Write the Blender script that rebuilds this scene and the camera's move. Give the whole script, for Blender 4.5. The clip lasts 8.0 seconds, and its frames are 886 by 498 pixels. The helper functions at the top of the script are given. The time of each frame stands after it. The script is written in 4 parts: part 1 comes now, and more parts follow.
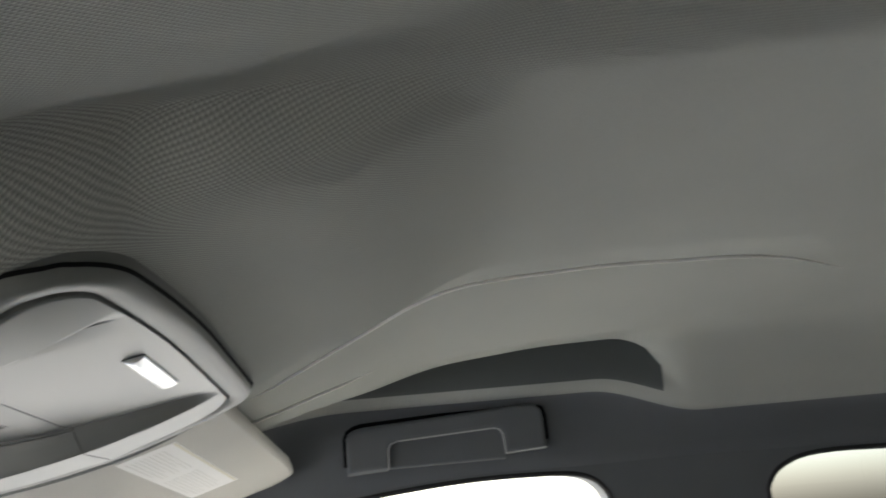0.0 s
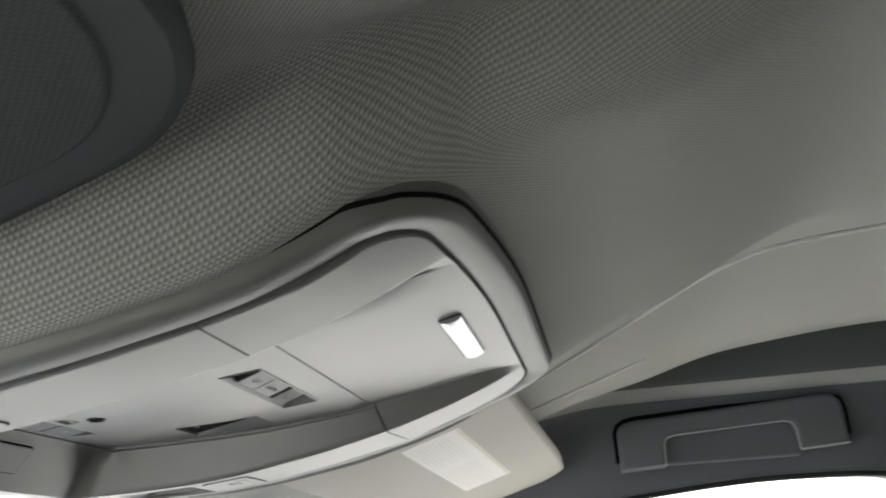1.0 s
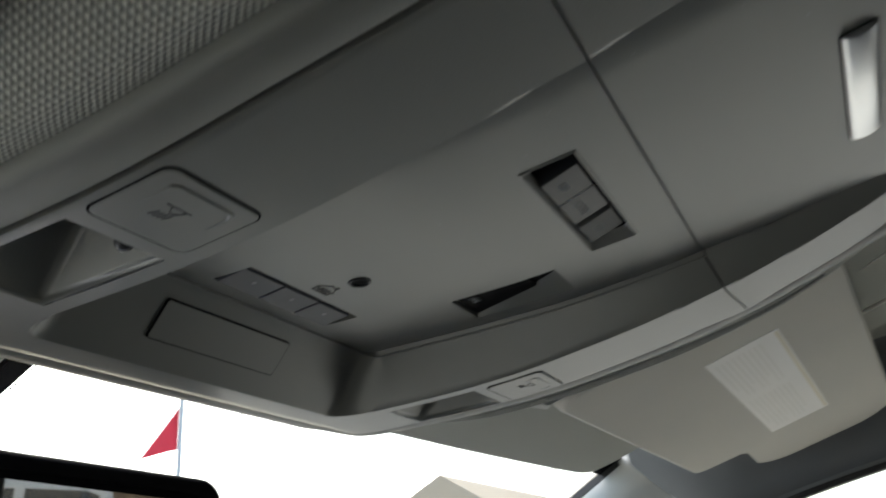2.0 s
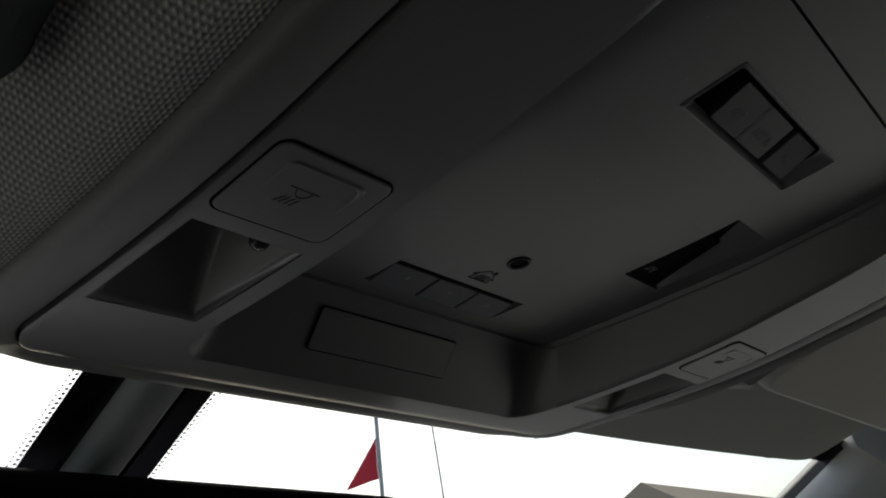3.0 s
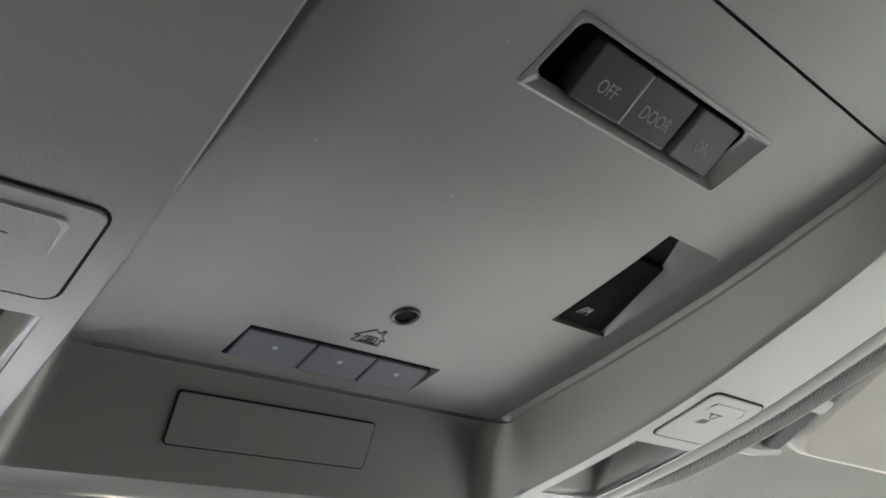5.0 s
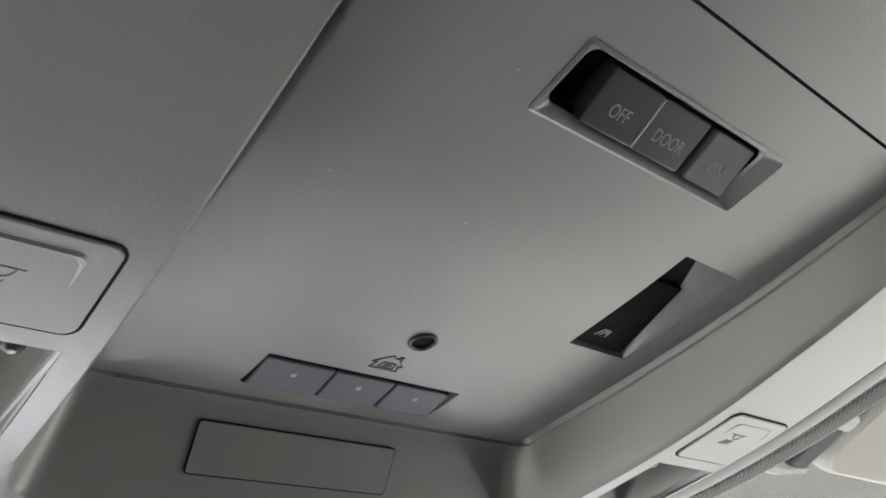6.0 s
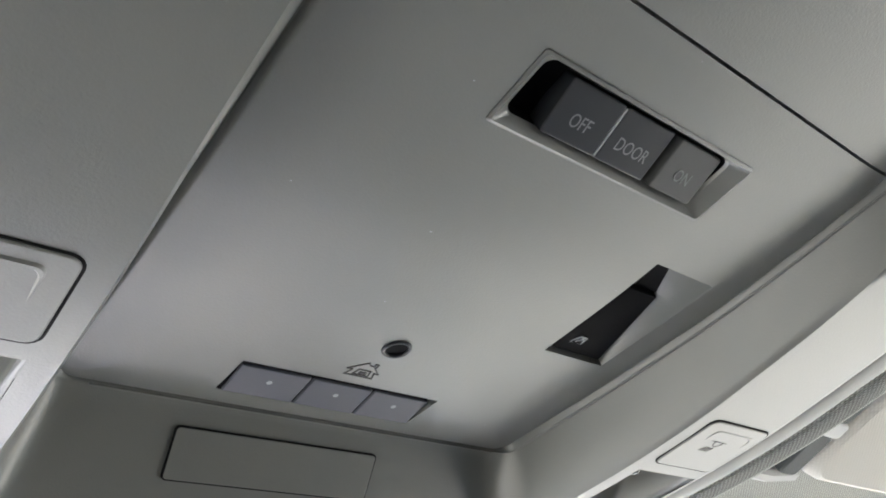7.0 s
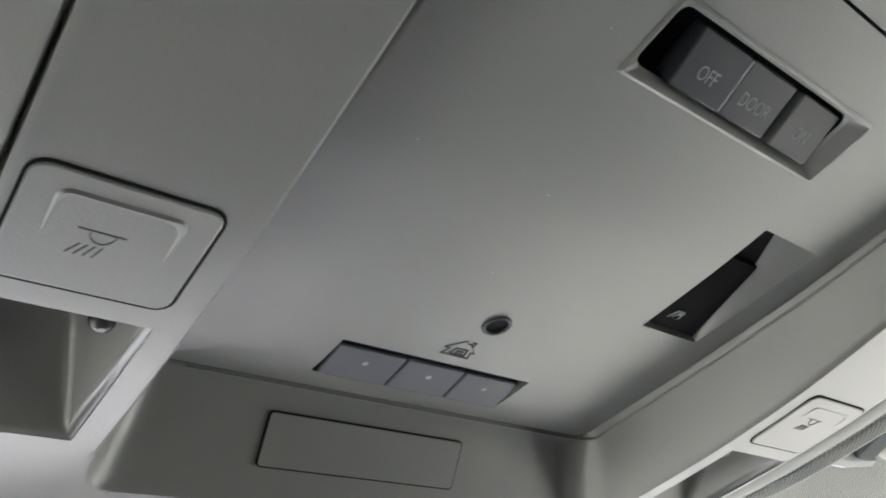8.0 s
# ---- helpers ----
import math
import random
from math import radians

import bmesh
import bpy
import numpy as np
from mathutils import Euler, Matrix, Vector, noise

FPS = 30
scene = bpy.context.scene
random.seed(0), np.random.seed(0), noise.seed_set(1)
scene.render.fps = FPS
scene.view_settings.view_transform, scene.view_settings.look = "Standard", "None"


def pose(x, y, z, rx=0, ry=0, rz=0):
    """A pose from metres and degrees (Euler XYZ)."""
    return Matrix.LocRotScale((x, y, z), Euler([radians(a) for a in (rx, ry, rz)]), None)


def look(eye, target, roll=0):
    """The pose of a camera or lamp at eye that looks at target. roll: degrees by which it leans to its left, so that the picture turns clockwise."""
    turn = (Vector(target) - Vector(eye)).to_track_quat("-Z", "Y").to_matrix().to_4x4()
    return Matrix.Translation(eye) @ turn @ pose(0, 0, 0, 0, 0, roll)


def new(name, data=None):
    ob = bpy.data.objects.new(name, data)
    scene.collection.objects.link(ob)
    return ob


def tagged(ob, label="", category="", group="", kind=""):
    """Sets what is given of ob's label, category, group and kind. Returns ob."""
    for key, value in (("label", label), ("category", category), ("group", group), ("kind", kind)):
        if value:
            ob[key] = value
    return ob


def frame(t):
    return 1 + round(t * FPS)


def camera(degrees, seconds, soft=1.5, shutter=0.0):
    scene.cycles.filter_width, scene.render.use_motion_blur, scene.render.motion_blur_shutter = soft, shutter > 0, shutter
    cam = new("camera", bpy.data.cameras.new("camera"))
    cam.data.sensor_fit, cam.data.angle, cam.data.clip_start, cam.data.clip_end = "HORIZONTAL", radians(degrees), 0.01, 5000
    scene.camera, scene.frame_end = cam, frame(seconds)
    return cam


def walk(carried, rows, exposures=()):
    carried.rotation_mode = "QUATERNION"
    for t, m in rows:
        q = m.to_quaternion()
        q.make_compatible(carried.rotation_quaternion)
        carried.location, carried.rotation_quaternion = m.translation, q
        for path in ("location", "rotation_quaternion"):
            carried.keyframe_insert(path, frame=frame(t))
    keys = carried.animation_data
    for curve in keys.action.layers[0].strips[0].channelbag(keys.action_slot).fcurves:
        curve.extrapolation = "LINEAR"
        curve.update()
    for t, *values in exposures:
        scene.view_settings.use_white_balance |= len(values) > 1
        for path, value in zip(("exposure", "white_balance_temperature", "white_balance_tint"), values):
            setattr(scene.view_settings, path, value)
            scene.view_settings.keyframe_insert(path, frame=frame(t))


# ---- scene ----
cam = camera(57.3, 8.0, 1.8, 0.28)
PATH = [
    (0, (-0.401, -0.257, 1.698), (1.471, -0.444, 2.377), -5.9),
    (0.5, (-0.385, -0.236, 1.694), (1.482, -0.112, 2.4), -3.5),
    (1, (-0.35, -0.206, 1.692), (1.477, 0.131, 2.431), -3.5),
    (1.5, (-0.307, -0.156, 1.675), (1.454, 0.408, 2.437), -3.6),
    (2, (-0.243, -0.119, 1.656), (1.412, 0.666, 2.459), -4.9),
    (2.2, (-0.228, -0.107, 1.651), (1.382, 0.76, 2.462), -5.6),
    (3.3, (-0.207, -0.105, 1.656), (1.147, 1.059, 2.556), -8.1),
    (3.5, (-0.193, -0.109, 1.647), (1.128, 1.074, 2.571), -8.3),
    (4, (-0.172, -0.112, 1.653), (1.088, 1.066, 2.666), -7.9),
    (4.5, (-0.153, -0.115, 1.65), (1.082, 1.04, 2.719), -8.5),
    (4.7, (-0.139, -0.114, 1.656), (1.104, 1.022, 2.734), -10.0),
    (6, (-0.139, -0.116, 1.659), (1.039, 1.025, 2.804), -11.3),
    (6.5, (-0.134, -0.125, 1.659), (1.038, 1.019, 2.808), -11.3),
    (7, (-0.132, -0.124, 1.657), (1.021, 1.028, 2.817), -10.9),
    (7.5, (-0.132, -0.113, 1.654), (1.004, 1.04, 2.829), -11.3),
    (8, (-0.146, -0.099, 1.655), (0.987, 1.038, 2.848), -12.2),
]
walk(cam, [(t, look(eye, target, roll)) for t, eye, target, roll in PATH],
     exposures=[(0.0, 3.30, 6600, 9.0), (0.5, 3.42, 6600, 9.0), (1.0, 3.50, 6600, 9.0), (1.5, 3.24, 6650, 8.0), (2.0, 2.18, 6650, 5.0), (2.2, 1.75, 6650, 5.0), (3.3, 0.25, 6650, 6.5), (4.0, 1.26, 6700, 3.0),
                (4.7, 3.32, 6650, 6.0), (6.0, 4.00, 6650, 9.0), (6.5, 4.20, 6650, 9.0), (7.0, 4.25, 6650, 9.0), (7.5, 4.20, 6650, 9.0), (8.0, 4.10, 6650, 9.0)])

# ---- world, sun ----
world = bpy.data.worlds.new("overcast_sky")
scene.world = world
world.use_nodes = True
wn = world.node_tree.nodes
sky = wn.new("ShaderNodeTexSky")
sky.sky_type, sky.sun_disc = "NISHITA", False
sky.sun_elevation, sky.sun_rotation = radians(48), radians(35)
sky.air_density, sky.dust_density, sky.ozone_density = 1.0, 4.0, 1.0
wn["Background"].inputs["Strength"].default_value = 0.15
world.node_tree.links.new(sky.outputs[0], wn["Background"].inputs["Color"])

sun = new("sun", bpy.data.lights.new("sun", "SUN"))
sun.data.energy, sun.data.angle, sun.data.color = 0.5, radians(20), (1.0, 0.96, 0.9)
sun.matrix_world = look((3, 6, 9), (0, 0.2, 1.2))


# ---- materials ----
def mat(name, color, rough=0.5, metal=0.0, vary=0.08, grain=900.0, bump=0.05, blotch=14.0, spec=0.5, coat=0.0):
    """Painted, moulded or metal surface: grain in relief, and stains at two scales in colour and gloss."""
    m = bpy.data.materials.new(name)
    m.use_nodes = True
    n, link = m.node_tree.nodes, m.node_tree.links.new
    b = n["Principled BSDF"]
    b.inputs["Coat Weight"].default_value, b.inputs["Coat Roughness"].default_value = coat, 0.30
    b.inputs["Metallic"].default_value, b.inputs["Specular IOR Level"].default_value = metal, spec
    co = n.new("ShaderNodeTexCoord")
    big, fine = n.new("ShaderNodeTexNoise"), n.new("ShaderNodeTexNoise")
    big.inputs["Scale"].default_value, big.inputs["Detail"].default_value = blotch, 4
    fine.inputs["Scale"].default_value, fine.inputs["Detail"].default_value = grain, 2
    for t in (big, fine):
        link(co.outputs["Object"], t.inputs["Vector"])
    ramp = n.new("ShaderNodeMixRGB")
    ramp.blend_type = "MIX"
    ramp.inputs[1].default_value = (*[c * (1 - vary) for c in color], 1)
    ramp.inputs[2].default_value = (*[min(1, c * (1 + vary)) for c in color], 1)
    link(big.outputs["Fac"], ramp.inputs[0])
    link(ramp.outputs[0], b.inputs["Base Color"])
    r = n.new("ShaderNodeMapRange")
    r.inputs["To Min"].default_value, r.inputs["To Max"].default_value = max(0, rough - 0.02), min(1, rough + 0.02)
    link(big.outputs["Fac"], r.inputs["Value"])
    link(r.outputs[0], b.inputs["Roughness"])
    if bump:
        bp = n.new("ShaderNodeBump")
        bp.inputs["Strength"].default_value, bp.inputs["Distance"].default_value = bump, 0.0006
        link(fine.outputs["Fac"], bp.inputs["Height"])
        link(bp.outputs[0], b.inputs["Normal"])
    return m


def fabric(name, light, dark, pitch=0.0024, depth=0.7, stretch=1.0):
    """Knitted headliner cloth: offset rows of loops, pitch metres apart, with pits between them; towards the rear the cloth is stretched smoother."""
    m = bpy.data.materials.new(name)
    m.use_nodes = True
    n, link = m.node_tree.nodes, m.node_tree.links.new
    b = n["Principled BSDF"]
    b.inputs["Roughness"].default_value, b.inputs["Specular IOR Level"].default_value = 0.95, 0.15
    co, sep = n.new("ShaderNodeTexCoord"), n.new("ShaderNodeSeparateXYZ")
    wob = n.new("ShaderNodeTexNoise")
    wob.inputs["Scale"].default_value = 60
    link(co.outputs["Object"], wob.inputs["Vector"])
    link(co.outputs["Object"], sep.inputs[0])

    def calc(op, a, c):
        k = n.new("ShaderNodeMath")
        k.operation = op
        for i, v in enumerate((a, c)):
            if isinstance(v, (int, float)):
                k.inputs[i].default_value = v
            elif v is not None:
                link(v, k.inputs[i])
        return k.outputs[0]

    f = 2 * math.pi / pitch
    shift = calc("MULTIPLY", wob.outputs["Fac"], 0.6)
    u = calc("ADD", calc("MULTIPLY", calc("ADD", sep.outputs["X"], sep.outputs["Y"]), f * 0.71), shift)
    v = calc("ADD", calc("MULTIPLY", calc("SUBTRACT", sep.outputs["X"], sep.outputs["Y"]), f * 0.71), shift)
    rows = calc("SINE", calc("MULTIPLY", sep.outputs["X"], f * 1.42), None)
    h = calc("ADD", calc("MULTIPLY", calc("ADD", calc("SINE", u, None), calc("SINE", v, None)), 0.16), calc("MULTIPLY", rows, 0.20))
    even = n.new("ShaderNodeMapRange")
    even.inputs["From Min"].default_value, even.inputs["From Max"].default_value = -0.42, -0.16
    even.inputs["To Min"].default_value, even.inputs["To Max"].default_value = stretch, 1.0
    link(sep.outputs["Y"], even.inputs["Value"])
    h = calc("ADD", calc("MULTIPLY", h, even.outputs[0]), 0.5)
    fluff = n.new("ShaderNodeTexNoise")
    fluff.inputs["Scale"].default_value, fluff.inputs["Detail"].default_value = 1600, 3
    link(co.outputs["Object"], fluff.inputs["Vector"])
    h2 = calc("ADD", h, calc("MULTIPLY", fluff.outputs["Fac"], 0.35))
    mix = n.new("ShaderNodeMixRGB")
    mix.inputs[1].default_value, mix.inputs[2].default_value = (*dark, 1), (*light, 1)
    link(calc("MULTIPLY", h2, 0.92), mix.inputs[0])
    blot = n.new("ShaderNodeTexNoise")
    blot.inputs["Scale"].default_value, blot.inputs["Detail"].default_value = 9, 5
    link(co.outputs["Object"], blot.inputs["Vector"])
    tone = n.new("ShaderNodeMixRGB")
    tone.blend_type = "MULTIPLY"
    tone.inputs[2].default_value = (0.86, 0.86, 0.87, 1)
    link(blot.outputs["Fac"], tone.inputs[0])
    link(mix.outputs[0], tone.inputs[1])
    link(tone.outputs[0], b.inputs["Base Color"])
    bp = n.new("ShaderNodeBump")
    bp.inputs["Strength"].default_value, bp.inputs["Distance"].default_value = depth, 0.0007
    link(h2, bp.inputs["Height"])
    link(bp.outputs[0], b.inputs["Normal"])
    return m


def glass(name, tint=(0.93, 0.96, 0.95)):
    m = bpy.data.materials.new(name)
    m.use_nodes = True
    n, link = m.node_tree.nodes, m.node_tree.links.new
    n.remove(n["Principled BSDF"])
    t, g, x = n.new("ShaderNodeBsdfTransparent"), n.new("ShaderNodeBsdfGlossy"), n.new("ShaderNodeMixShader")
    t.inputs["Color"].default_value = (*tint, 1)
    g.inputs["Roughness"].default_value = 0.02
    x.inputs[0].default_value = 0.05
    link(t.outputs[0], x.inputs[1])
    link(g.outputs[0], x.inputs[2])
    link(x.outputs[0], n["Material Output"].inputs["Surface"])
    return m


CLOTH = fabric("headliner_cloth", (0.68, 0.695, 0.63), (0.105, 0.108, 0.098), 0.00142, 0.7, 0.25)
MESH = fabric("edge_mesh", (0.40, 0.41, 0.38), (0.015, 0.016, 0.015), 0.0014, 0.8)
CREASE_GLINT = mat("pale_crease_glint", (0.80, 0.79, 0.74), 0.9, vary=0.08, grain=900, bump=0.2, blotch=30, spec=0.2)
# driver's visor: dark slate colours carry the shade on its cloth
VISOR_SHADED = fabric("shaded_visor_cloth", (0.095, 0.102, 0.100), (0.062, 0.067, 0.066), 0.0016, 0.3)
SHADED_EDGE = mat("shaded_visor_edge", (0.078, 0.085, 0.085), 0.85, vary=0.08, grain=900, bump=0.15, spec=0.2)
VISOR = fabric("visor_cloth", (0.69, 0.675, 0.61), (0.59, 0.577, 0.52), 0.0016, 0.3)
PLASTIC = mat("grey_plastic", (0.160, 0.165, 0.152), 0.33, vary=0.04, grain=1500, bump=0.10, spec=0.72, coat=0.10)
RING = mat("grey_surround_plastic", (0.194, 0.199, 0.183), 0.42, vary=0.04, grain=1500, bump=0.10, spec=0.45)
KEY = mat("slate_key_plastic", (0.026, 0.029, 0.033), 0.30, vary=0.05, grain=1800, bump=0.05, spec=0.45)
# a lighter grey than KEY, for the ON key
KEY_LIGHT = mat("lighter_key_plastic", (0.070, 0.074, 0.073), 0.45, vary=0.05, grain=1800, bump=0.05, spec=0.4)
GARAGE = mat("blue_grey_key_plastic", (0.085, 0.090, 0.105), 0.42, vary=0.05, grain=1800, bump=0.05, spec=0.5)
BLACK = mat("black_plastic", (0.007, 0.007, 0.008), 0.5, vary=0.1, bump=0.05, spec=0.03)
SEAM = mat("dark_seam", (0.010, 0.010, 0.010), 0.9, vary=0.1, bump=0.0, spec=0.1)
MARK = mat("pale_print", (0.34, 0.36, 0.37), 0.6, vary=0.06, grain=600, bump=0.0, blotch=500)
LEGEND = mat("dim_print", (0.20, 0.21, 0.215), 0.6, vary=0.25, grain=600, bump=0.0, blotch=900)
INK = mat("dark_print", (0.065, 0.065, 0.062), 0.7, vary=0.1, bump=0.0)
CHROME = mat("chrome", (0.92, 0.92, 0.92), 0.34, 1.0, vary=0.03, bump=0.0)
TRIM = mat("slate_trim_plastic", (0.122, 0.131, 0.137), 0.55, vary=0.06, grain=1300, bump=0.12)
PILLAR = mat("pale_pillar_plastic", (0.55, 0.56, 0.54), 0.5, vary=0.05, grain=1300, bump=0.12)
RUBBER = mat("black_rubber", (0.015, 0.015, 0.016), 0.6, vary=0.1, grain=400)
PAPER = mat("label_paper", (0.87, 0.86, 0.82), 0.6, vary=0.04, grain=400, bump=0.03)
YELLOW = mat("label_yellow", (0.74, 0.70, 0.56), 0.6, vary=0.04, grain=400, bump=0.03)
PRINT = mat("label_print", (0.81, 0.80, 0.75), 0.6, vary=0.05, bump=0.0)
# slate of the visor clips, also the shade in the handle's hollow
SLATE_SHADE = mat("slate_clip_and_shade", (0.088, 0.098, 0.096), 0.7, vary=0.08, grain=900, bump=0.2)
REAR_BOUNCE = mat("rear_bounce_grey", (0.13, 0.122, 0.115), 0.95, vary=0.12, grain=500, bump=0.4, spec=0.1)
# near black, so the unseen driver's side returns little light
DOOR = mat("dark_unseen_trim", (0.025, 0.025, 0.026), 0.6, vary=0.06, grain=900, bump=0.12)
DASH = mat("slate_dash_plastic", (0.15, 0.15, 0.165), 0.6, vary=0.06, grain=900, bump=0.12)
LINING = mat("cab_lining", (0.035, 0.035, 0.036), 0.8, vary=0.12, grain=500, bump=0.2)
GLASS = glass("window_glass")
TINTED = glass("tinted_glass", (0.40, 0.42, 0.43))
PRIVACY = glass("privacy_glass", (0.10, 0.11, 0.115))
MIRROR = mat("mirror_silver", (0.82, 0.84, 0.84), 0.015, 1.0, vary=0.01, bump=0.0)
FRIT = mat("black_glass_band", (0.01, 0.01, 0.012), 0.25, vary=0.1, bump=0.0)
COVER = mat("grey_sensor_cover", (0.36, 0.39, 0.38), 0.5, vary=0.06, grain=1200, bump=0.1)
LED = mat("lamp_lens", (0.040, 0.042, 0.045), 0.25, vary=0.05, bump=0.0)
ASPHALT = mat("pale_concrete", (0.262, 0.252, 0.222), 0.9, vary=0.12, grain=60, bump=0.4, blotch=0.3)
WHITE = mat("white_car_paint", (0.75, 0.76, 0.77), 0.25, vary=0.03, grain=5, bump=0.0, blotch=1)
PANE = mat("dark_car_glass", (0.03, 0.035, 0.04), 0.1, vary=0.05, bump=0.0)
TAN = mat("tan_render", (0.30, 0.24, 0.165), 0.85, vary=0.08, grain=20, bump=0.2, blotch=0.8)
BROWN = mat("brown_brick", (0.22, 0.15, 0.10), 0.9, vary=0.3, grain=12, bump=0.3, blotch=1.2)
RED = mat("red_flag_cloth", (0.62, 0.03, 0.05), 0.8, vary=0.08, grain=80, bump=0.1, blotch=2)
STEEL = mat("galvanised_steel", (0.42, 0.43, 0.44), 0.5, 0.3, vary=0.08, grain=30, bump=0.1, blotch=3)


# ---- building helpers ----
ORIGIN = {}


def thing(name, x, y, z, label, category, group="", kind=""):
    ob = new(name)
    ob.location = (x, y, z)
    ORIGIN[ob.name] = Vector((x, y, z))
    return tagged(ob, label, category, group, kind)


def finish(name, bm, material, sharp=35):
    bmesh.ops.recalc_face_normals(bm, faces=bm.faces)
    me = bpy.data.meshes.new(name)
    bm.to_mesh(me)
    bm.free()
    me.materials.append(material)
    me.polygons.foreach_set("use_smooth", [True] * len(me.polygons))
    me.set_sharp_from_angle(angle=radians(sharp))
    for p in me.polygons:
        if len(p.vertices) > 6:
            p.use_smooth = False
    return me


def part(name, bm, material, parent, label="", sharp=35):
    """One mesh part; its vertices are given in the world."""
    o = ORIGIN[parent.name]
    bmesh.ops.translate(bm, verts=bm.verts, vec=-o)
    ob = new(name, finish(name, bm, material, sharp))
    ob.parent = parent
    ORIGIN[ob.name] = o
    return tagged(ob, label)


def whole(name, bm, material, label, category, group="", kind="", sharp=35):
    """One thing that is a single mesh."""
    ob = new(name, finish(name, bm, material, sharp))
    ORIGIN[ob.name] = Vector((0, 0, 0))
    return tagged(ob, label, category, group, kind)


def lerp(x, table):
    """Smooth curve through (x, value) knots, x rising."""
    if x <= table[0][0]:
        return table[0][1]
    for (a, p), (b, q) in zip(table, table[1:]):
        if x <= b:
            k = (x - a) / (b - a)
            return p + (q - p) * k
    return table[-1][1]


def smooth(a, b, x):
    k = max(0.0, min(1.0, (x - a) / (b - a)))
    return k * k * (3 - 2 * k)


def sheet(rows, skip=None):
    """A mesh from rows of points of one length, open where skip(x, y) holds."""
    bm = bmesh.new()
    vs = [[bm.verts.new(p) for p in r] for r in rows]
    for r, s in zip(vs, vs[1:]):
        for i in range(len(r) - 1):
            c = (r[i].co + s[i + 1].co) / 2
            if not (skip and skip(c.x, c.y)):
                bm.faces.new((r[i], r[i + 1], s[i + 1], s[i]))
    return bm


def rounded(u0, v0, u1, v1, r, n=5):
    pts = []
    for cx, cy, a in ((u1 - r, v0 + r, -90), (u1 - r, v1 - r, 0), (u0 + r, v1 - r, 90), (u0 + r, v0 + r, 180)):
        for i in range(n + 1):
            b = radians(a + 90 * i / n)
            pts.append((cx + r * math.cos(b), cy + r * math.sin(b)))
    return pts


def loops(rings, cap0=True, cap1=True):
    """Skin closed rings of one length."""
    bm = bmesh.new()
    vs = [[bm.verts.new(p) for p in r] for r in rings]
    k = len(vs[0])
    for r, s in zip(vs, vs[1:]):
        for i in range(k):
            bm.faces.new((r[i], r[(i + 1) % k], s[(i + 1) % k], s[i]))
    if cap0:
        bm.faces.new(vs[0])
    if cap1:
        bm.faces.new(vs[-1])
    return bm


def join(*bms):
    out = bmesh.new()
    for b in bms:
        me = bpy.data.meshes.new("tmp")
        b.to_mesh(me)
        b.free()
        out.from_mesh(me)
        bpy.data.meshes.remove(me)
    return out


def plate(u0, v0, u1, v1, r, w0, w1, c, m, n=4):
    """A rounded plate from depth w0 to w1 with a soft edge c, in the frame m."""
    rings = []
    for i, w in ((0, w0), (0, w1 - c), (0.3 * c, w1 - 0.3 * c), (c, w1)):
        rings.append([m @ Vector((p[0], p[1], w)) for p in rounded(u0 + i, v0 + i, u1 - i, v1 - i, max(r - i, r * 0.3), n)])
    return loops(rings)


def hollow(outer, inner, r0, r1, w0, w1, c, m, n=5):
    """A rounded frame between two rectangles (u0, v0, u1, v1)."""
    rings = []
    def ring(b, r, i, w):
        rings.append([m @ Vector((p[0], p[1], w)) for p in rounded(b[0] + i, b[1] + i, b[2] - i, b[3] - i, max(0.0003, r - i), n)])
    ring(outer, r0, 0, w0)
    ring(outer, r0, 0, w1 - c)
    ring(outer, r0, c, w1)
    ring(inner, r1, -c, w1)
    ring(inner, r1, 0, w1 - c)
    ring(inner, r1, 0, w0)
    return loops(rings, False, False)


def tube(points, radius, n=8, closed=False):
    """A round bar along points."""
    bm, rings = bmesh.new(), []
    pts = [Vector(p) for p in points]
    k = len(pts)
    for i, p in enumerate(pts):
        a = pts[(i - 1) % k] if closed or i else p
        b = pts[(i + 1) % k] if closed or i < k - 1 else p
        d = (b - a).normalized()
        s = d.orthogonal().normalized() if not rings else (side - d * side.dot(d)).normalized()
        side, up = s, d.cross(s)
        rings.append([p + (s * math.cos(2 * math.pi * j / n) + up * math.sin(2 * math.pi * j / n)) * radius for j in range(n)])
    vs = [[bm.verts.new(q) for q in r] for r in rings]
    for i in range(k if closed else k - 1):
        r, s = vs[i], vs[(i + 1) % k]
        for j in range(n):
            bm.faces.new((r[j], r[(j + 1) % n], s[(j + 1) % n], s[j]))
    if not closed:
        bm.faces.new(vs[0])
        bm.faces.new(vs[-1])
    return bm


def strokes(lines, width, w, m):
    """Thin printed lines in the frame m: each a list of (u, v)."""
    bms = []
    for line in lines:
        for (a, b), (c, d) in zip(line, line[1:]):
            t = Vector((c - a, d - b)).normalized()
            k, e = Vector((-t.y, t.x)) * width / 2, t * width * 0.4
            q = [(a - e.x + k.x, b - e.y + k.y), (c + e.x + k.x, d + e.y + k.y), (c + e.x - k.x, d + e.y - k.y), (a - e.x - k.x, b - e.y - k.y)]
            bms.append(loops([[m @ Vector((x, y, h)) for x, y in q] for h in (w - 0.0004, w)]))
    return join(*bms)


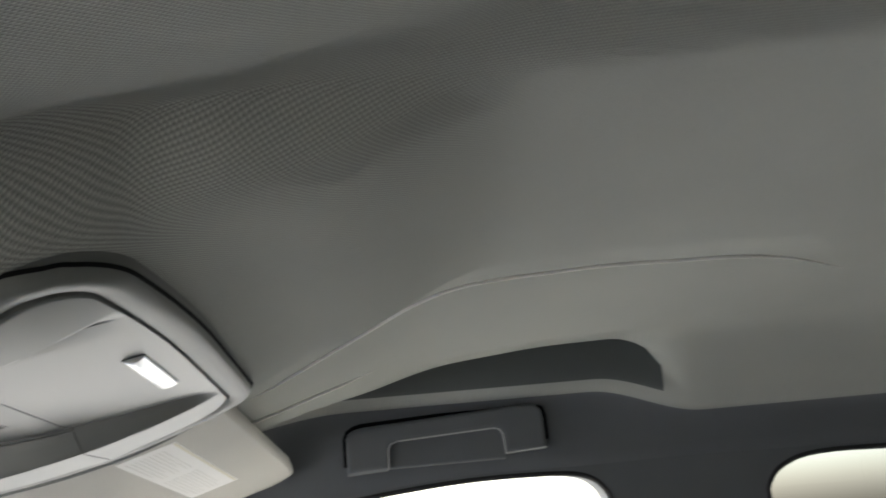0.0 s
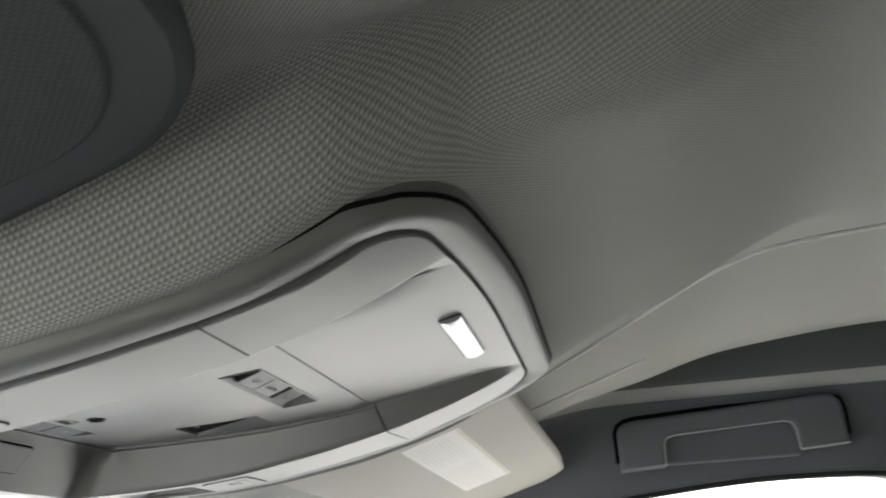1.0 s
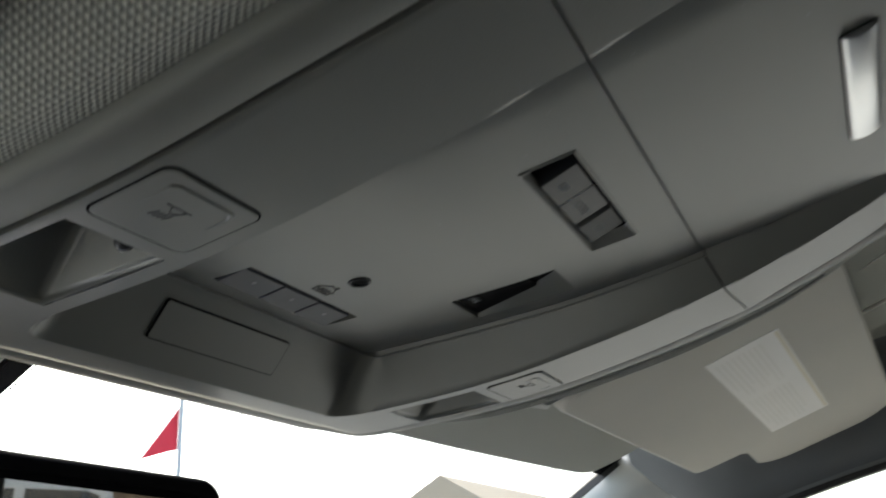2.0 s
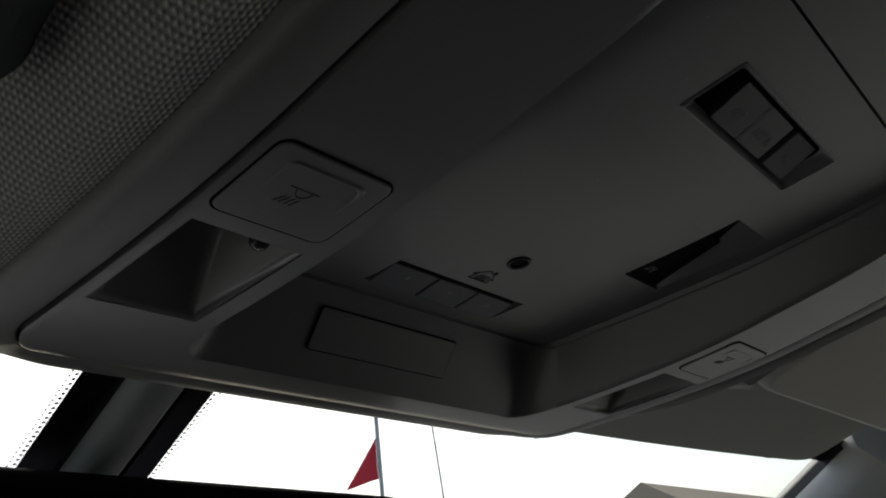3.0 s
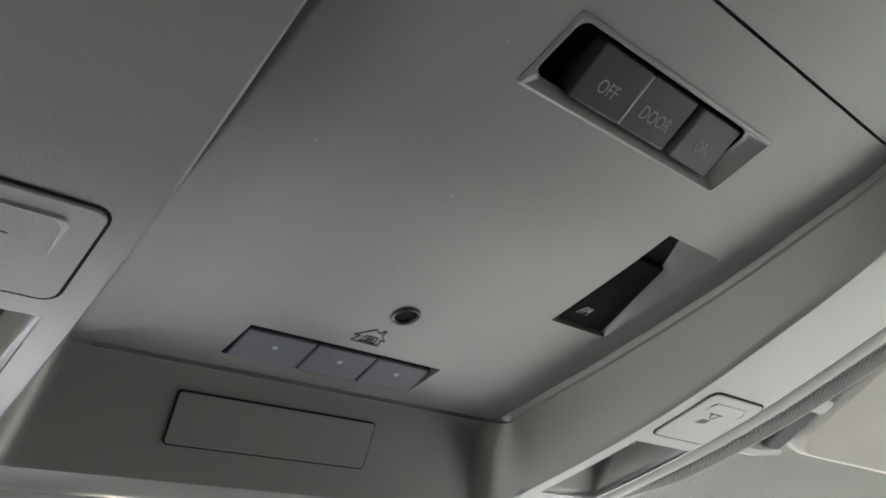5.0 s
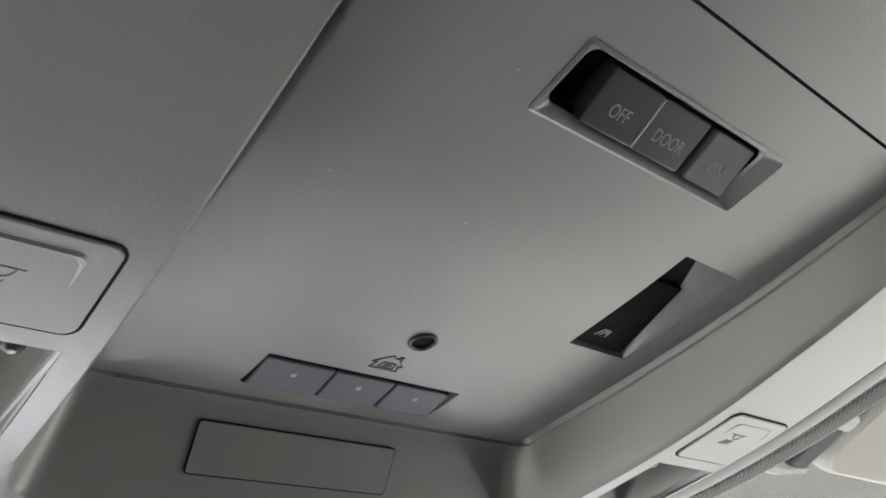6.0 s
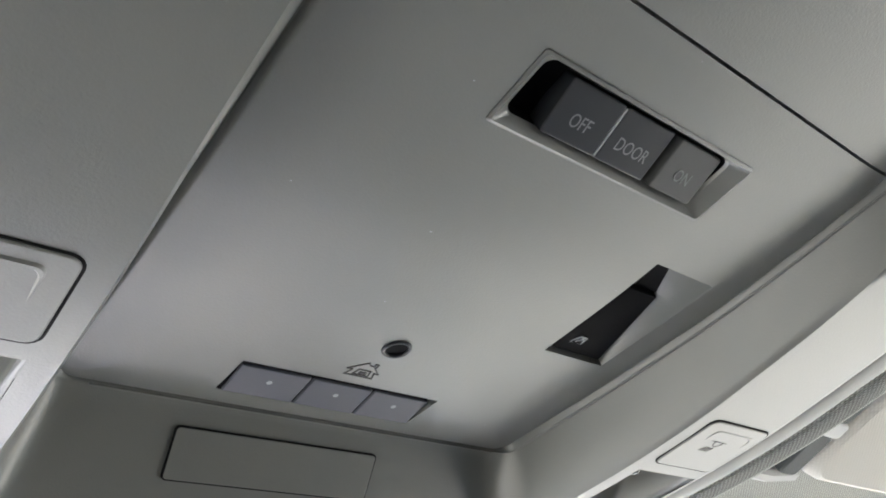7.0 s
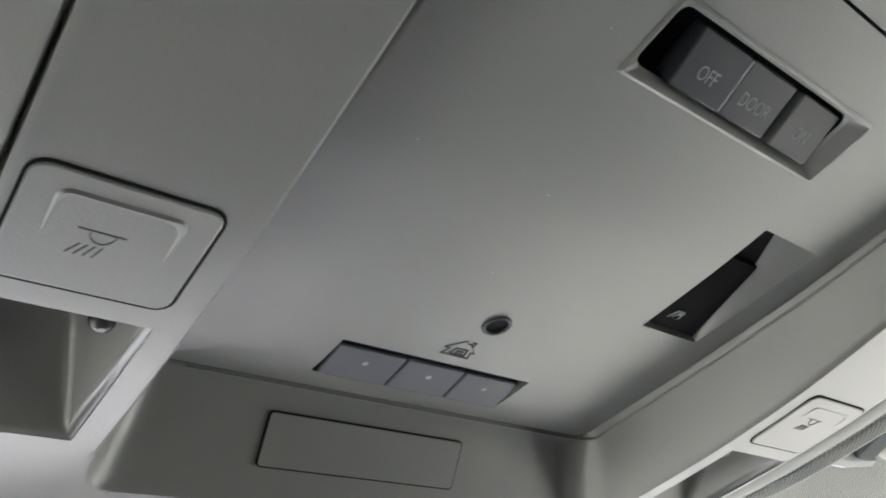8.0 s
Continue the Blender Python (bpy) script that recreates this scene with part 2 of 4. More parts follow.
def lettering(text, size, w, m, squeeze=0.8):
    cu = bpy.data.curves.new("lettering", "FONT")
    cu.body, cu.size, cu.align_x, cu.align_y = text, size, "CENTER", "CENTER"
    cu.extrude, cu.resolution_u = 0.00003, 3
    tmp = bpy.data.objects.new("lettering", cu)
    me = bpy.data.meshes.new_from_object(tmp)
    bpy.data.objects.remove(tmp)
    bm = bmesh.new()
    bm.from_mesh(me)
    for v in bm.verts:
        v.co = m @ Vector((v.co.x * squeeze, v.co.y, w + v.co.z))
    return bm


def cutout(outline, holes, depth, m):
    """A flat wall with holes through it: closed outlines (u, v), depth metres thick, in the frame m."""
    cu = bpy.data.curves.new("cutout", "CURVE")
    cu.dimensions, cu.fill_mode, cu.extrude = "2D", "BOTH", depth / 2
    for loop in (outline, *holes):
        sp = cu.splines.new("POLY")
        sp.points.add(len(loop) - 1)
        for p, (u, v) in zip(sp.points, loop):
            p.co = (u, v, 0, 1)
        sp.use_cyclic_u = True
    tmp = bpy.data.objects.new("cutout", cu)
    me = bpy.data.meshes.new_from_object(tmp)
    bpy.data.objects.remove(tmp)
    bm = bmesh.new()
    bm.from_mesh(me)
    bmesh.ops.transform(bm, matrix=m, verts=bm.verts)
    bmesh.ops.remove_doubles(bm, verts=bm.verts, dist=0.00005)
    return bm


def box(x0, y0, z0, x1, y1, z1, c=0.004):
    m = Matrix.Translation((0, 0, 0))
    c = min(c, (x1 - x0) * 0.3, (y1 - y0) * 0.3)
    return plate(x0, y0, x1, y1, c, z0, z1, min(c, (z1 - z0) * 0.3), m, 2)


# ---- the shape of the roof ----
FACE = [(-0.21, 1.8150), (-0.19, 1.8070), (-0.17, 1.7970), (-0.158, 1.7910), (-0.13, 1.7795), (-0.093, 1.7675), (-0.05, 1.7575), (0.0, 1.7490), (0.03, 1.7460), (0.06, 1.7445), (0.10, 1.7435), (0.14, 1.7430)]
BAY = [(-0.20, 1.8030), (-0.165, 1.7950), (-0.15, 1.7918), (-0.12, 1.7848), (-0.085, 1.7779), (-0.06, 1.7746), (-0.02, 1.7703), (0.03, 1.7683), (0.06, 1.7680), (0.10, 1.7670)]
SIDE = [(-1.7, 1.89), (-0.8, 1.908), (-0.45, 1.898), (-0.3, 1.882), (-0.2, 1.850), (-0.15, 1.832), (-0.1, 1.818), (0.0, 1.794), (0.04, 1.783), (0.1, 1.768), (0.16, 1.758)]
CREASE = [(-0.75, 0.335), (-0.708, 0.300), (-0.64, 0.250), (-0.60, 0.228), (-0.56, 0.217), (-0.49, 0.211), (-0.42, 0.201), (-0.34, 0.190), (-0.30, 0.203), (-0.26, 0.238), (-0.22, 0.265), (-0.17, 0.300), (-0.13, 0.320)]


def eased(table, n=3, h=0.012):
    """A curve through the table with its corners eased."""
    def f(y):
        return sum(lerp(y + h * (i / n), table) for i in range(-n, n + 1)) / (2 * n + 1)
    return f


face, bay, roofline, crease = eased(FACE), eased(BAY), eased(SIDE, 3, 0.03), eased(CREASE, 3, 0.02)


def bow(x, y):
    """How far the console's rear edge curves forwards towards the driver."""
    return 0.014 * (min(0.145, max(0.0, -x)) / 0.13) ** 2.2 * smooth(-0.112, -0.170, y)


def unbowed(x, y):
    return y - bow(x, y - 0.012)


def outside(x, y, hy=0.1595, cy=-0.0195, r=0.037):
    """Distance from the console's outline in plan, negative within."""
    y = unbowed(x, y)
    hx = (0.1448 if x < 0 else 0.1474) - 0.0065 * smooth(-0.03, -0.16, y)
    qx, qy = abs(x) - hx + r, abs(y - cy) - hy + r
    return math.hypot(max(qx, 0), max(qy, 0)) + min(max(qx, qy), 0) - r


def header_y(x):
    return 0.150 - 0.07 * (x / 0.5) ** 2


def liner_edge_y(x):
    """The headliner's front edge, cut back over the console."""
    return header_y(x) - 0.045 * (1 - smooth(0.105, 0.165, abs(x)))


def rail_z(y):
    """Height of the headliner's lip over the doors."""
    return 1.857 - 0.05 * smooth(-0.22, 0.08, y) - 0.034 * smooth(-0.52, -0.66, y)


def headliner_z(x, y):
    z = roofline(y) - 0.004 * (x / 0.5) ** 2 - 0.022 * (x / 0.5) ** 2 * smooth(-0.05, 0.1, y)
    back = smooth(-0.15, -0.36, y)
    # the lower spine behind the console
    if x < 0:
        spine = 0.6 * (1 - smooth(0.110, 0.21, -x))
        c = lerp(y, [(-0.8, 0.150), (-0.45, 0.146), (-0.30, 0.143), (-0.22, 0.142), (-0.16, 0.154), (0.1, 0.156)])
        w = lerp(y, [(-0.25, 0.024), (-0.16, 0.022), (0.0, 0.018)]) if -x > c else 0.013
        groove = lerp(y, [(-0.8, 0.006), (-0.30, 0.006), (-0.2, 0.008), (-0.1, 0.012), (0.0, 0.008), (0.1, 0.003)]) * math.exp(-((x + c) / w) ** 2)
        d = max(0.0, -x - c - 0.012)
        z -= 0.12 * 0.22 * (1 - math.exp(-d / 0.22)) * (1 - 0.6 * smooth(-0.02, 0.12, y))
        z += 0.010 * smooth(0.116, 0.150, -x) * smooth(-0.26, -0.36, y) - 0.008 * smooth(c - 0.02, c + 0.07, -x) * smooth(-0.06, -0.19, y) * (1 - smooth(-0.22, -0.38, y))
    else:
        c = crease(y)
        fold = 1 - smooth(-0.58, -0.72, y)
        spine = 0.6 * (1 - smooth(c - 0.08, c + 0.02, x) * fold - (1 - fold) * smooth(0.0, 0.3, x))
        groove = 0
        z -= 0.0006 * math.exp(-((x - c) / 0.0034) ** 2) * fold * smooth(-0.13, -0.17, y)
        z -= 0.0006 * math.exp(-((x - 0.403) / 0.0034) ** 2) * smooth(-0.27, -0.22, y)
    z -= 0.022 * spine * back
    # rim round the console
    d = outside(x, y)
    rim = 0.0060 - 0.0040 * smooth(0.10, 0.135, x) * smooth(-0.16, -0.10, y) * (1 - smooth(0.05, 0.10, y))
    if d < 0:
        z = face(unbowed(x, y)) + rim + 0.03 * smooth(-0.001, -0.010, d)
    else:
        k = smooth(0.012 - 0.006 * smooth(-0.10, -0.13, x), 0.060 - 0.022 * smooth(-0.10, -0.13, x) + 0.110 * smooth(-0.17, -0.21, y) * smooth(-0.150, -0.118, x) * (1 - smooth(0.12, 0.20, x)), d)
        z = (face(unbowed(x, y)) + rim) * (1 - k) + z * k + groove * smooth(0.005, 0.022, d)
    # down to the rail over the doors, hollow over the grab handle
    a = abs(x)
    if a > 0.4:
        hollow_k = smooth(-0.13, -0.36, y) * (1 - smooth(-0.535, -0.635, y))
        lip = rail_z(y) + 0.013 * (1 - smooth(0.562, 0.592, a)) * smooth(-0.10, -0.25, y)
        soft = smooth(0.43, 0.585, a) ** (1.3 + 1.2 * smooth(-0.58, -0.66, y))
        hard = smooth(0.558, 0.572, a)
        top = z + 0.010 * hollow_k * smooth(0.44, 0.52, a) + 0.060 * hollow_k * smooth(0.525, 0.556, a)
        z = (top + (lip - top) * soft) * (1 - hollow_k) + (top + (lip - top) * hard) * hollow_k
    return z


def steps(a, b, d):
    n = max(1, round(abs(b - a) / d))
    return [a + (b - a) * i / n for i in range(n)]


xs = steps(-0.595, -0.45, 0.005) + steps(-0.45, -0.22, 0.015) + steps(-0.22, -0.12, 0.0025) + steps(-0.12, 0.0, 0.0035) + steps(0.0, 0.09, 0.005) + steps(0.09, 0.17, 0.005) + steps(0.17, 0.34, 0.0018) + steps(0.34, 0.393, 0.012) + steps(0.393, 0.414, 0.0018) + steps(0.414, 0.45, 0.012) + steps(0.45, 0.595, 0.005) + [0.595]
ys = steps(-1.65, -0.8, 0.03) + steps(-0.8, -0.3, 0.01) + steps(-0.3, -0.22, 0.005) + steps(-0.22, -0.13, 0.0025) + steps(-0.13, 0.16, 0.005) + [0.16]
rows = []
for y in ys:
    row = []
    for x in xs:
        yy = y if y < 0.05 else 0.05 + (y - 0.05) / 0.11 * (liner_edge_y(x) - 0.05)
        row.append((x, yy, headliner_z(x, yy)))
    rows.append(row)
rows.append([(p[0], p[1] + 0.006, p[2] + 0.004) for p in rows[-1]])
rows.append([(p[0], p[1] + 0.003, p[2] + 0.02) for p in rows[-1]])
liner = whole("ceiling", sheet(rows), CLOTH, "grey knitted cloth headliner moulded round the console", "ceiling", kind="structure", sharp=60)
# pale beads along the creases stand for the highlight on their edges
for line in ([(crease(y), y) for y in [-0.70 + 0.006 * i for i in range(93)]], [(0.403, y) for y in [-0.255 + 0.006 * i for i in range(22)]]):
    n = len(line)
    rings = []
    for i, (x, y) in enumerate(line):
        r = 0.0018 * smooth(0, n * 0.25, i) * (1 - smooth(n * 0.9, n, i)) + 0.0002
        z = headliner_z(x, y)
        rings.append([(x + r * math.cos(a), y, z - 0.0002 + r * math.sin(a)) for a in [2 * math.pi * k / 8 for k in range(8)]])
    part("crease_highlight", loops(rings), CREASE_GLINT, liner, "fine pale bead for the highlight along a crease", sharp=80)
rows = []
for i in range(61):
    y = -0.125 + 0.225 * i / 60
    wide = 0.0030 + 0.0080 * smooth(-0.12, -0.05, y)
    rows.append([(0.1485 + wide * j / 4, y, headliner_z(0.1485 + wide * j / 4, y) - (0.0007 if 0 < j < 4 else 0.0001)) for j in range(5)])
part("edge_strip", sheet(rows), MESH, liner, "dark open-weave cloth strip along the console", sharp=60)
roof = [[(x, y + 0.02, max(1.86, roofline(y)) + 0.085 - 0.04 * (x / 0.68) ** 2) for x in [-0.68 + 0.068 * i for i in range(21)]] for y in [-1.70 + 0.0925 * i for i in range(21)]]
whole("roof_skin", sheet(roof), WHITE, "white painted steel roof over the cab", "roof", kind="structure")


# ---- overhead console ----
console = thing("overhead_console", 0, -0.03, 1.75, "grey plastic overhead console with switches, lamps and a storage bin", "overhead console")
HALF, REAR, FRONT, SEAM_Y = 0.1315, -0.1650, 0.1290, -0.0868
LIP, FLOOR, LIP_Y, FLOOR_Y = 0.0900, 0.0815, 0.1035, 0.0795


def half_width(y):
    """Half the panel's width, less at its rounded corners."""
    half = HALF - 0.006 * smooth(-0.03, -0.16, y)
    for edge, r, s in ((REAR, 0.021, -1), (FRONT, 0.026, 1)):
        d = (y - (edge - s * r)) * s
        if d > 0:
            half -= r - math.sqrt(max(0, r * r - min(d, r) ** 2))
    return half


ROLL = 0.0020
LAMP = (0.0970, 0.1285, 0.0328, 0.0790)


def lamp_hole(x, y):
    return LAMP[0] < abs(x) < LAMP[1] and LAMP[2] < y < LAMP[3]


def switch_pit(x, y):
    return 0.0085 if -0.0355 < x < 0.0340 and -0.0662 < y < -0.0490 else 0


WINDOW = (0.0398, 0.0652, -0.0316, 0.0132)


def window_floor(y):
    """Where the deep part of the rear window switch's pocket ends and its slope begins."""
    return lerp(y, [(-0.0316, 0.0495), (-0.0182, 0.0572), (0.0132, 0.0632)])


def window_pit(x, y):
    if WINDOW[0] < x < WINDOW[1] and WINDOW[2] < y < WINDOW[3]:
        return 0.0062 * min(1.0, (WINDOW[1] - x) / (WINDOW[1] - window_floor(y)))
    return 0


def garage_pit(x, y):
    if -0.0392 < x < 0.0282 and 0.0515 < y < 0.0690:
        return max(0, min(0.0072, (0.0690 - y) * 0.5, (x + 0.0400) * 5))
    return 0


def hole_pit(x, y):
    return 0.006 if math.hypot(x + 0.0034, y - 0.0300) < 0.0034 else 0


CORNER = 0.0075


def soften(s):
    """Ease a 0..1 ramp at its foot and its head."""
    s = max(0.0, min(1.0, s))
    foot, head = 0.03, 0.34
    if s < foot:
        s = s * s / (2 * foot)
    elif s > 1 - head:
        s = 1 - foot / 2 - head / 2 - (1 - s) ** 2 / (2 * head)
    else:
        s -= foot / 2
    return s / (1 - foot / 2 - head / 2)


def wall_k(x, y):
    """0 on the bay's floor, 1 beyond its lip, rising across the walls; and the distance within the floor's edge."""
    u, v = abs(x) - FLOOR + CORNER, y - FLOOR_Y + CORNER
    if u <= 0 and v <= 0:
        return 0.0, CORNER - max(u, v)
    rho = math.hypot(max(u, 0), max(v, 0))
    c, q = max(u, 0) / rho, max(v, 0) / rho
    far = ((c / (LIP - FLOOR + CORNER)) ** 3.2 + (q / (LIP_Y - FLOOR_Y + CORNER)) ** 3.2) ** (-1 / 3.2)
    return max(0.0, min(1.0, (rho - CORNER) / (far - CORNER))), CORNER - rho


def panel_z(x, y, pits=True):
    k, d = wall_k(x, y)
    f, b = face(y), bay(y)
    deep = max(0.0, b - f)
    z = f + deep * soften(1 - k)
    # the floor of the bay is a cushion, rolled up to a fine groove along its edges
    if k < 0.4 and abs(x) > 0.05 or y > 0.05:
        z += smooth(0.0, 0.010, deep) * (ROLL * max(0.0, 1 - max(d, 0) / 0.019) ** 1.8 * (1 - smooth(0.0, 0.3, k)) + 0.0020 * math.exp(-((d - 0.0006) / 0.0007) ** 2))
    z += 0.0005 * smooth(-0.0012, 0.0, abs(x) - half_width(y))
    z += 0.004 * smooth(0.112, FRONT, y) ** 2
    if pits:
        z += switch_pit(x, y) + window_pit(x, y) + garage_pit(x, y) + hole_pit(x, y)
    return z


def lines(a, b, d, marks):
    """Grid lines from a to b about d apart, with a tight pair at each mark."""
    out = set(steps(a, b, d) + [b])
    for m in marks:
        if a < m < b:
            out = {v for v in out if abs(v - m) > 0.0008} | {m - 0.00015, m + 0.00015}
    return sorted(out)


mid = lines(-0.066, 0.066, 0.0024, (-0.0355, 0.0340, 0.0398, 0.0652, -0.0392, 0.0282))
mid = sorted(set(mid) | {0.0410 + 0.0008 * i for i in range(30)} | {-0.0034 + 0.0005 * i for i in range(-9, 10)})
flank = lines(0.0905, 0.1292, 0.0011, (0.0970, 0.1285))


def columns(y):
    w = half_width(y)
    right = steps(0.0668, FLOOR - 0.0030, 0.0011) + steps(FLOOR - 0.0030, FLOOR + 0.0015, 0.00036) + steps(FLOOR + 0.0015, LIP, 0.0006)
    right += flank + [0.1300, HALF - 0.0006, HALF]
    k = min(1.0, w / HALF)
    return [-v * k for v in reversed(right)] + [v * k for v in mid] + [v * k for v in right]


def seam_shift(x, y, z):
    """The bin door's joint leans forwards in the deep of the bay, and back on the passenger's flank."""
    near = math.exp(-((y - SEAM_Y) / 0.012) ** 2)
    return near * (0.0038 * min(1.0, max(0.0, (z - face(y)) / 0.012)) - 0.0035 * smooth(0.09, 0.13, x))


def panel_mesh(y_lines):
    rows = []
    for y in y_lines:
        row = []
        for x in columns(y):
            yy = y + bow(x, y)
            z = panel_z(x, y)
            row.append((x, yy + seam_shift(x, yy, z), z))
        rows.append(row)
    # turned-up edges all round
    first, last = rows[0], rows[-1]
    rows.insert(0, [(x, y, z + 0.006) for x, y, z in first])
    rows.append([(x, y, z + 0.006) for x, y, z in last])
    rows = [[(r[0][0], r[0][1], r[0][2] + 0.006)] + r + [(r[-1][0], r[-1][1], r[-1][2] + 0.006)] for r in rows]
    return sheet(rows, lamp_hole)


y_front = lines(SEAM_Y + 0.0004, FRONT, 0.0026, (-0.0662, -0.0490, -0.0316, 0.0132, 0.0328, 0.0790, 0.0515, 0.0690))
y_front = sorted(set(y_front) | {0.0345 + 0.0011 * i for i in range(40)} | {0.0300 + 0.0005 * i for i in range(-9, 10)} | set(steps(0.0690, FLOOR_Y - 0.0030, 0.0010) + steps(FLOOR_Y - 0.0030, FLOOR_Y + 0.0015, 0.00036) + steps(FLOOR_Y + 0.0015, LIP_Y, 0.0010)) | {-0.031 + 0.0012 * i for i in range(37)} | {FRONT - 0.0002 * i * i for i in range(1, 8)})
part("panel", panel_mesh(y_front), PLASTIC, console, sharp=32)
y_rear = lines(REAR, SEAM_Y - 0.0004, 0.0026, ())
y_rear = sorted(set(y_rear) | {REAR + 0.0002 * i * i for i in range(1, 10)})
bin_door = part("bin_door", panel_mesh(y_rear), PLASTIC, console, "grey plastic door of the storage bin", sharp=32)

# surround: a moulding swept round the panel
edge = [REAR + (FRONT - REAR) * 0.5 * (1 - math.cos(math.pi * i / 90)) for i in range(91)]
path = [(half_width(y) + 0.0009, y) for y in edge]
path = [(-x, y) for x, y in reversed(path)] + path
path[:] = [(x, y - 0.0009 if y < REAR + 0.01 else y + 0.0009 if y > FRONT - 0.01 else y) for x, y in path]
dense = []
for (a, b), (c, d) in zip(path, path[1:] + path[:1]):
    n = max(1, round(math.hypot(c - a, d - b) / 0.006))
    if math.hypot(c - a, d - b) > 0.0002:
        dense += [(a + (c - a) * i / n, b + (d - b) * i / n) for i in range(n)]
PROFILE = [(0, 0.007), (0, 0.0012), (0.0004, 0.0003), (0.0012, 0.0), (0.0040, -0.0003), (0.0074, 0.0000), (0.0088, 0.0010), (0.0097, 0.0028), (0.0102, 0.0060), (0.0103, 0.022)]
dense = [(x, y + bow(x, y)) for x, y in dense]
bm = bmesh.new()
rings = []
k = len(dense)
for i, (x, y) in enumerate(dense):
    (a, b), (c, d) = dense[i - 1], dense[(i + 1) % k]
    t = Vector((c - a, d - b)).normalized()
    o = Vector((t.y, -t.x))
    wide = 1.38
    rings.append([bm.verts.new((x + o.x * p * wide, y + o.y * p * wide, face(unbowed(x, y)) + 0.0008 + 0.004 * smooth(0.112, FRONT, y) ** 2 + h)) for p, h in PROFILE])
for r, s in zip(rings, rings[1:] + rings[:1]):
    for j in range(len(PROFILE) - 1):
        bm.faces.new((r[j], r[j + 1], s[j + 1], s[j]))
part("surround", bm, RING, console, sharp=40)
# thin black ring that stands for the shadow gap round the surround
bm = bmesh.new()
rings = []
for i, (x, y) in enumerate(dense):
    (a, b), (c, d) = dense[i - 1], dense[(i + 1) % k]
    t = Vector((c - a, d - b)).normalized()
    o = Vector((t.y, -t.x))
    wide = 1.38
    rings.append([bm.verts.new((x + o.x * (0.0101 * wide + p), y + o.y * (0.0101 * wide + p), face(unbowed(x, y)) + 0.0008 + 0.004 * smooth(0.112, FRONT, y) ** 2 + h)) for p, h in ((0.0, 0.0058), (0.0005, 0.0059), (0.0009, 0.0062), (0.0012, 0.0074))])
for r, s in zip(rings, rings[1:] + rings[:1]):
    for j in range(3):
        bm.faces.new((r[j], r[j + 1], s[j + 1], s[j]))
part("edge_shadow", bm, SEAM, console, "black ring for the shadow between the surround and the cloth", sharp=60)


def hung(x, y, z, slope=0.0, across=0.0):
    """A frame on a face that looks down: u to the car's right, v to its rear, w out of the face. slope: rise towards the rear."""
    return Matrix.Translation((x, y, z)) @ Matrix.Rotation(math.pi, 4, "X") @ Matrix.Rotation(-math.atan(slope), 4, "X") @ Matrix.Rotation(across, 4, "Y")


def slope_at(f, y):
    return (f(y - 0.01) - f(y + 0.01)) / 0.02


# bright rolled edge along the foot of the bay's walls
line = [(FLOOR + 0.0004, y) for y in steps(-0.084, FLOOR_Y - CORNER, 0.004)]
line += [(FLOOR - CORNER + (CORNER + 0.0004) * math.cos(a), FLOOR_Y - CORNER + (CORNER + 0.0004) * math.sin(a)) for a in [math.pi / 2 * i / 10 for i in range(11)]]
line += [(x, FLOOR_Y + 0.0004) for x in steps(FLOOR - CORNER - 0.004, 0.0, 0.004)]
line += [(x, FLOOR_Y + 0.0004) for x in steps(0.0, -FLOOR + CORNER, 0.004)]
part("groove_edge", tube([(x, y, panel_z(x * 1.012, y + (0.001 if y > 0.06 else 0), False) + 0.0001) for x, y in line], 0.0004, 8), PLASTIC, console, "thin bright edge along the floor of the bay", sharp=60)

# dome lamp switch: bezel with three keys
m = hung(-0.0007, -0.0576, bay(-0.0576), slope_at(bay, -0.0576))
rings = []
for box4, r, w in (((-0.0362, -0.0097, 0.0362, 0.0097), 0.0008, -0.004), ((-0.0362, -0.0097, 0.0362, 0.0097), 0.0008, 0.0002), ((-0.0354, -0.0090, 0.0354, 0.0090), 0.0009, 0.0005), ((-0.0328, -0.0074, 0.0312, 0.0080), 0.0028, -0.0020), ((-0.0322, -0.0072, 0.0306, 0.0077), 0.0026, -0.0028), ((-0.0322, -0.0072, 0.0306, 0.0077), 0.0026, -0.0082)):
    rings.append([m @ Vector((*q, w)) for q in rounded(*box4, r, 5)])
bezel = part("switch_bezel", loops(rings[:5], False, False), PLASTIC, console, "grey frame with chamfered edges round the dome lamp switch", sharp=22)
# inner wall of the well, black where the frame is grey
part("well_wall", loops(rings[4:], False, False), BLACK, bezel, sharp=22)
part("switch_well", plate(-0.0330, -0.0082, 0.0315, 0.0082, 0.002, -0.0088, -0.0072, 0.0002, m), BLACK, bezel)
tilted = m @ Matrix.Translation((-0.0008, 0.0004, -0.0015)) @ Matrix.Rotation(radians(-13), 4, "X")
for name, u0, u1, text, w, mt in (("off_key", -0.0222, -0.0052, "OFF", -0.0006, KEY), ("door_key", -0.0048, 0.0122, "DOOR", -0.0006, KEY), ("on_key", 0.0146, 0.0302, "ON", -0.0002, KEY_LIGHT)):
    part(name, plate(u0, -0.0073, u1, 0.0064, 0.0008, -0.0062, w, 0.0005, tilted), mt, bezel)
    part("legend", lettering(text, 0.0047, w + 0.00006, tilted @ Matrix.Translation(((u0 + u1) / 2, -0.0020, 0)), 0.78), LEGEND, bezel, "pale letters")
part("key_line", plate(-0.00525, -0.0070, -0.00475, 0.0058, 0.0001, -0.0030, -0.00045, 0.0001, tilted), MARK, bezel)

# rear window switch: a rocker in a sloped pocket
m = hung(0, 0, 0)
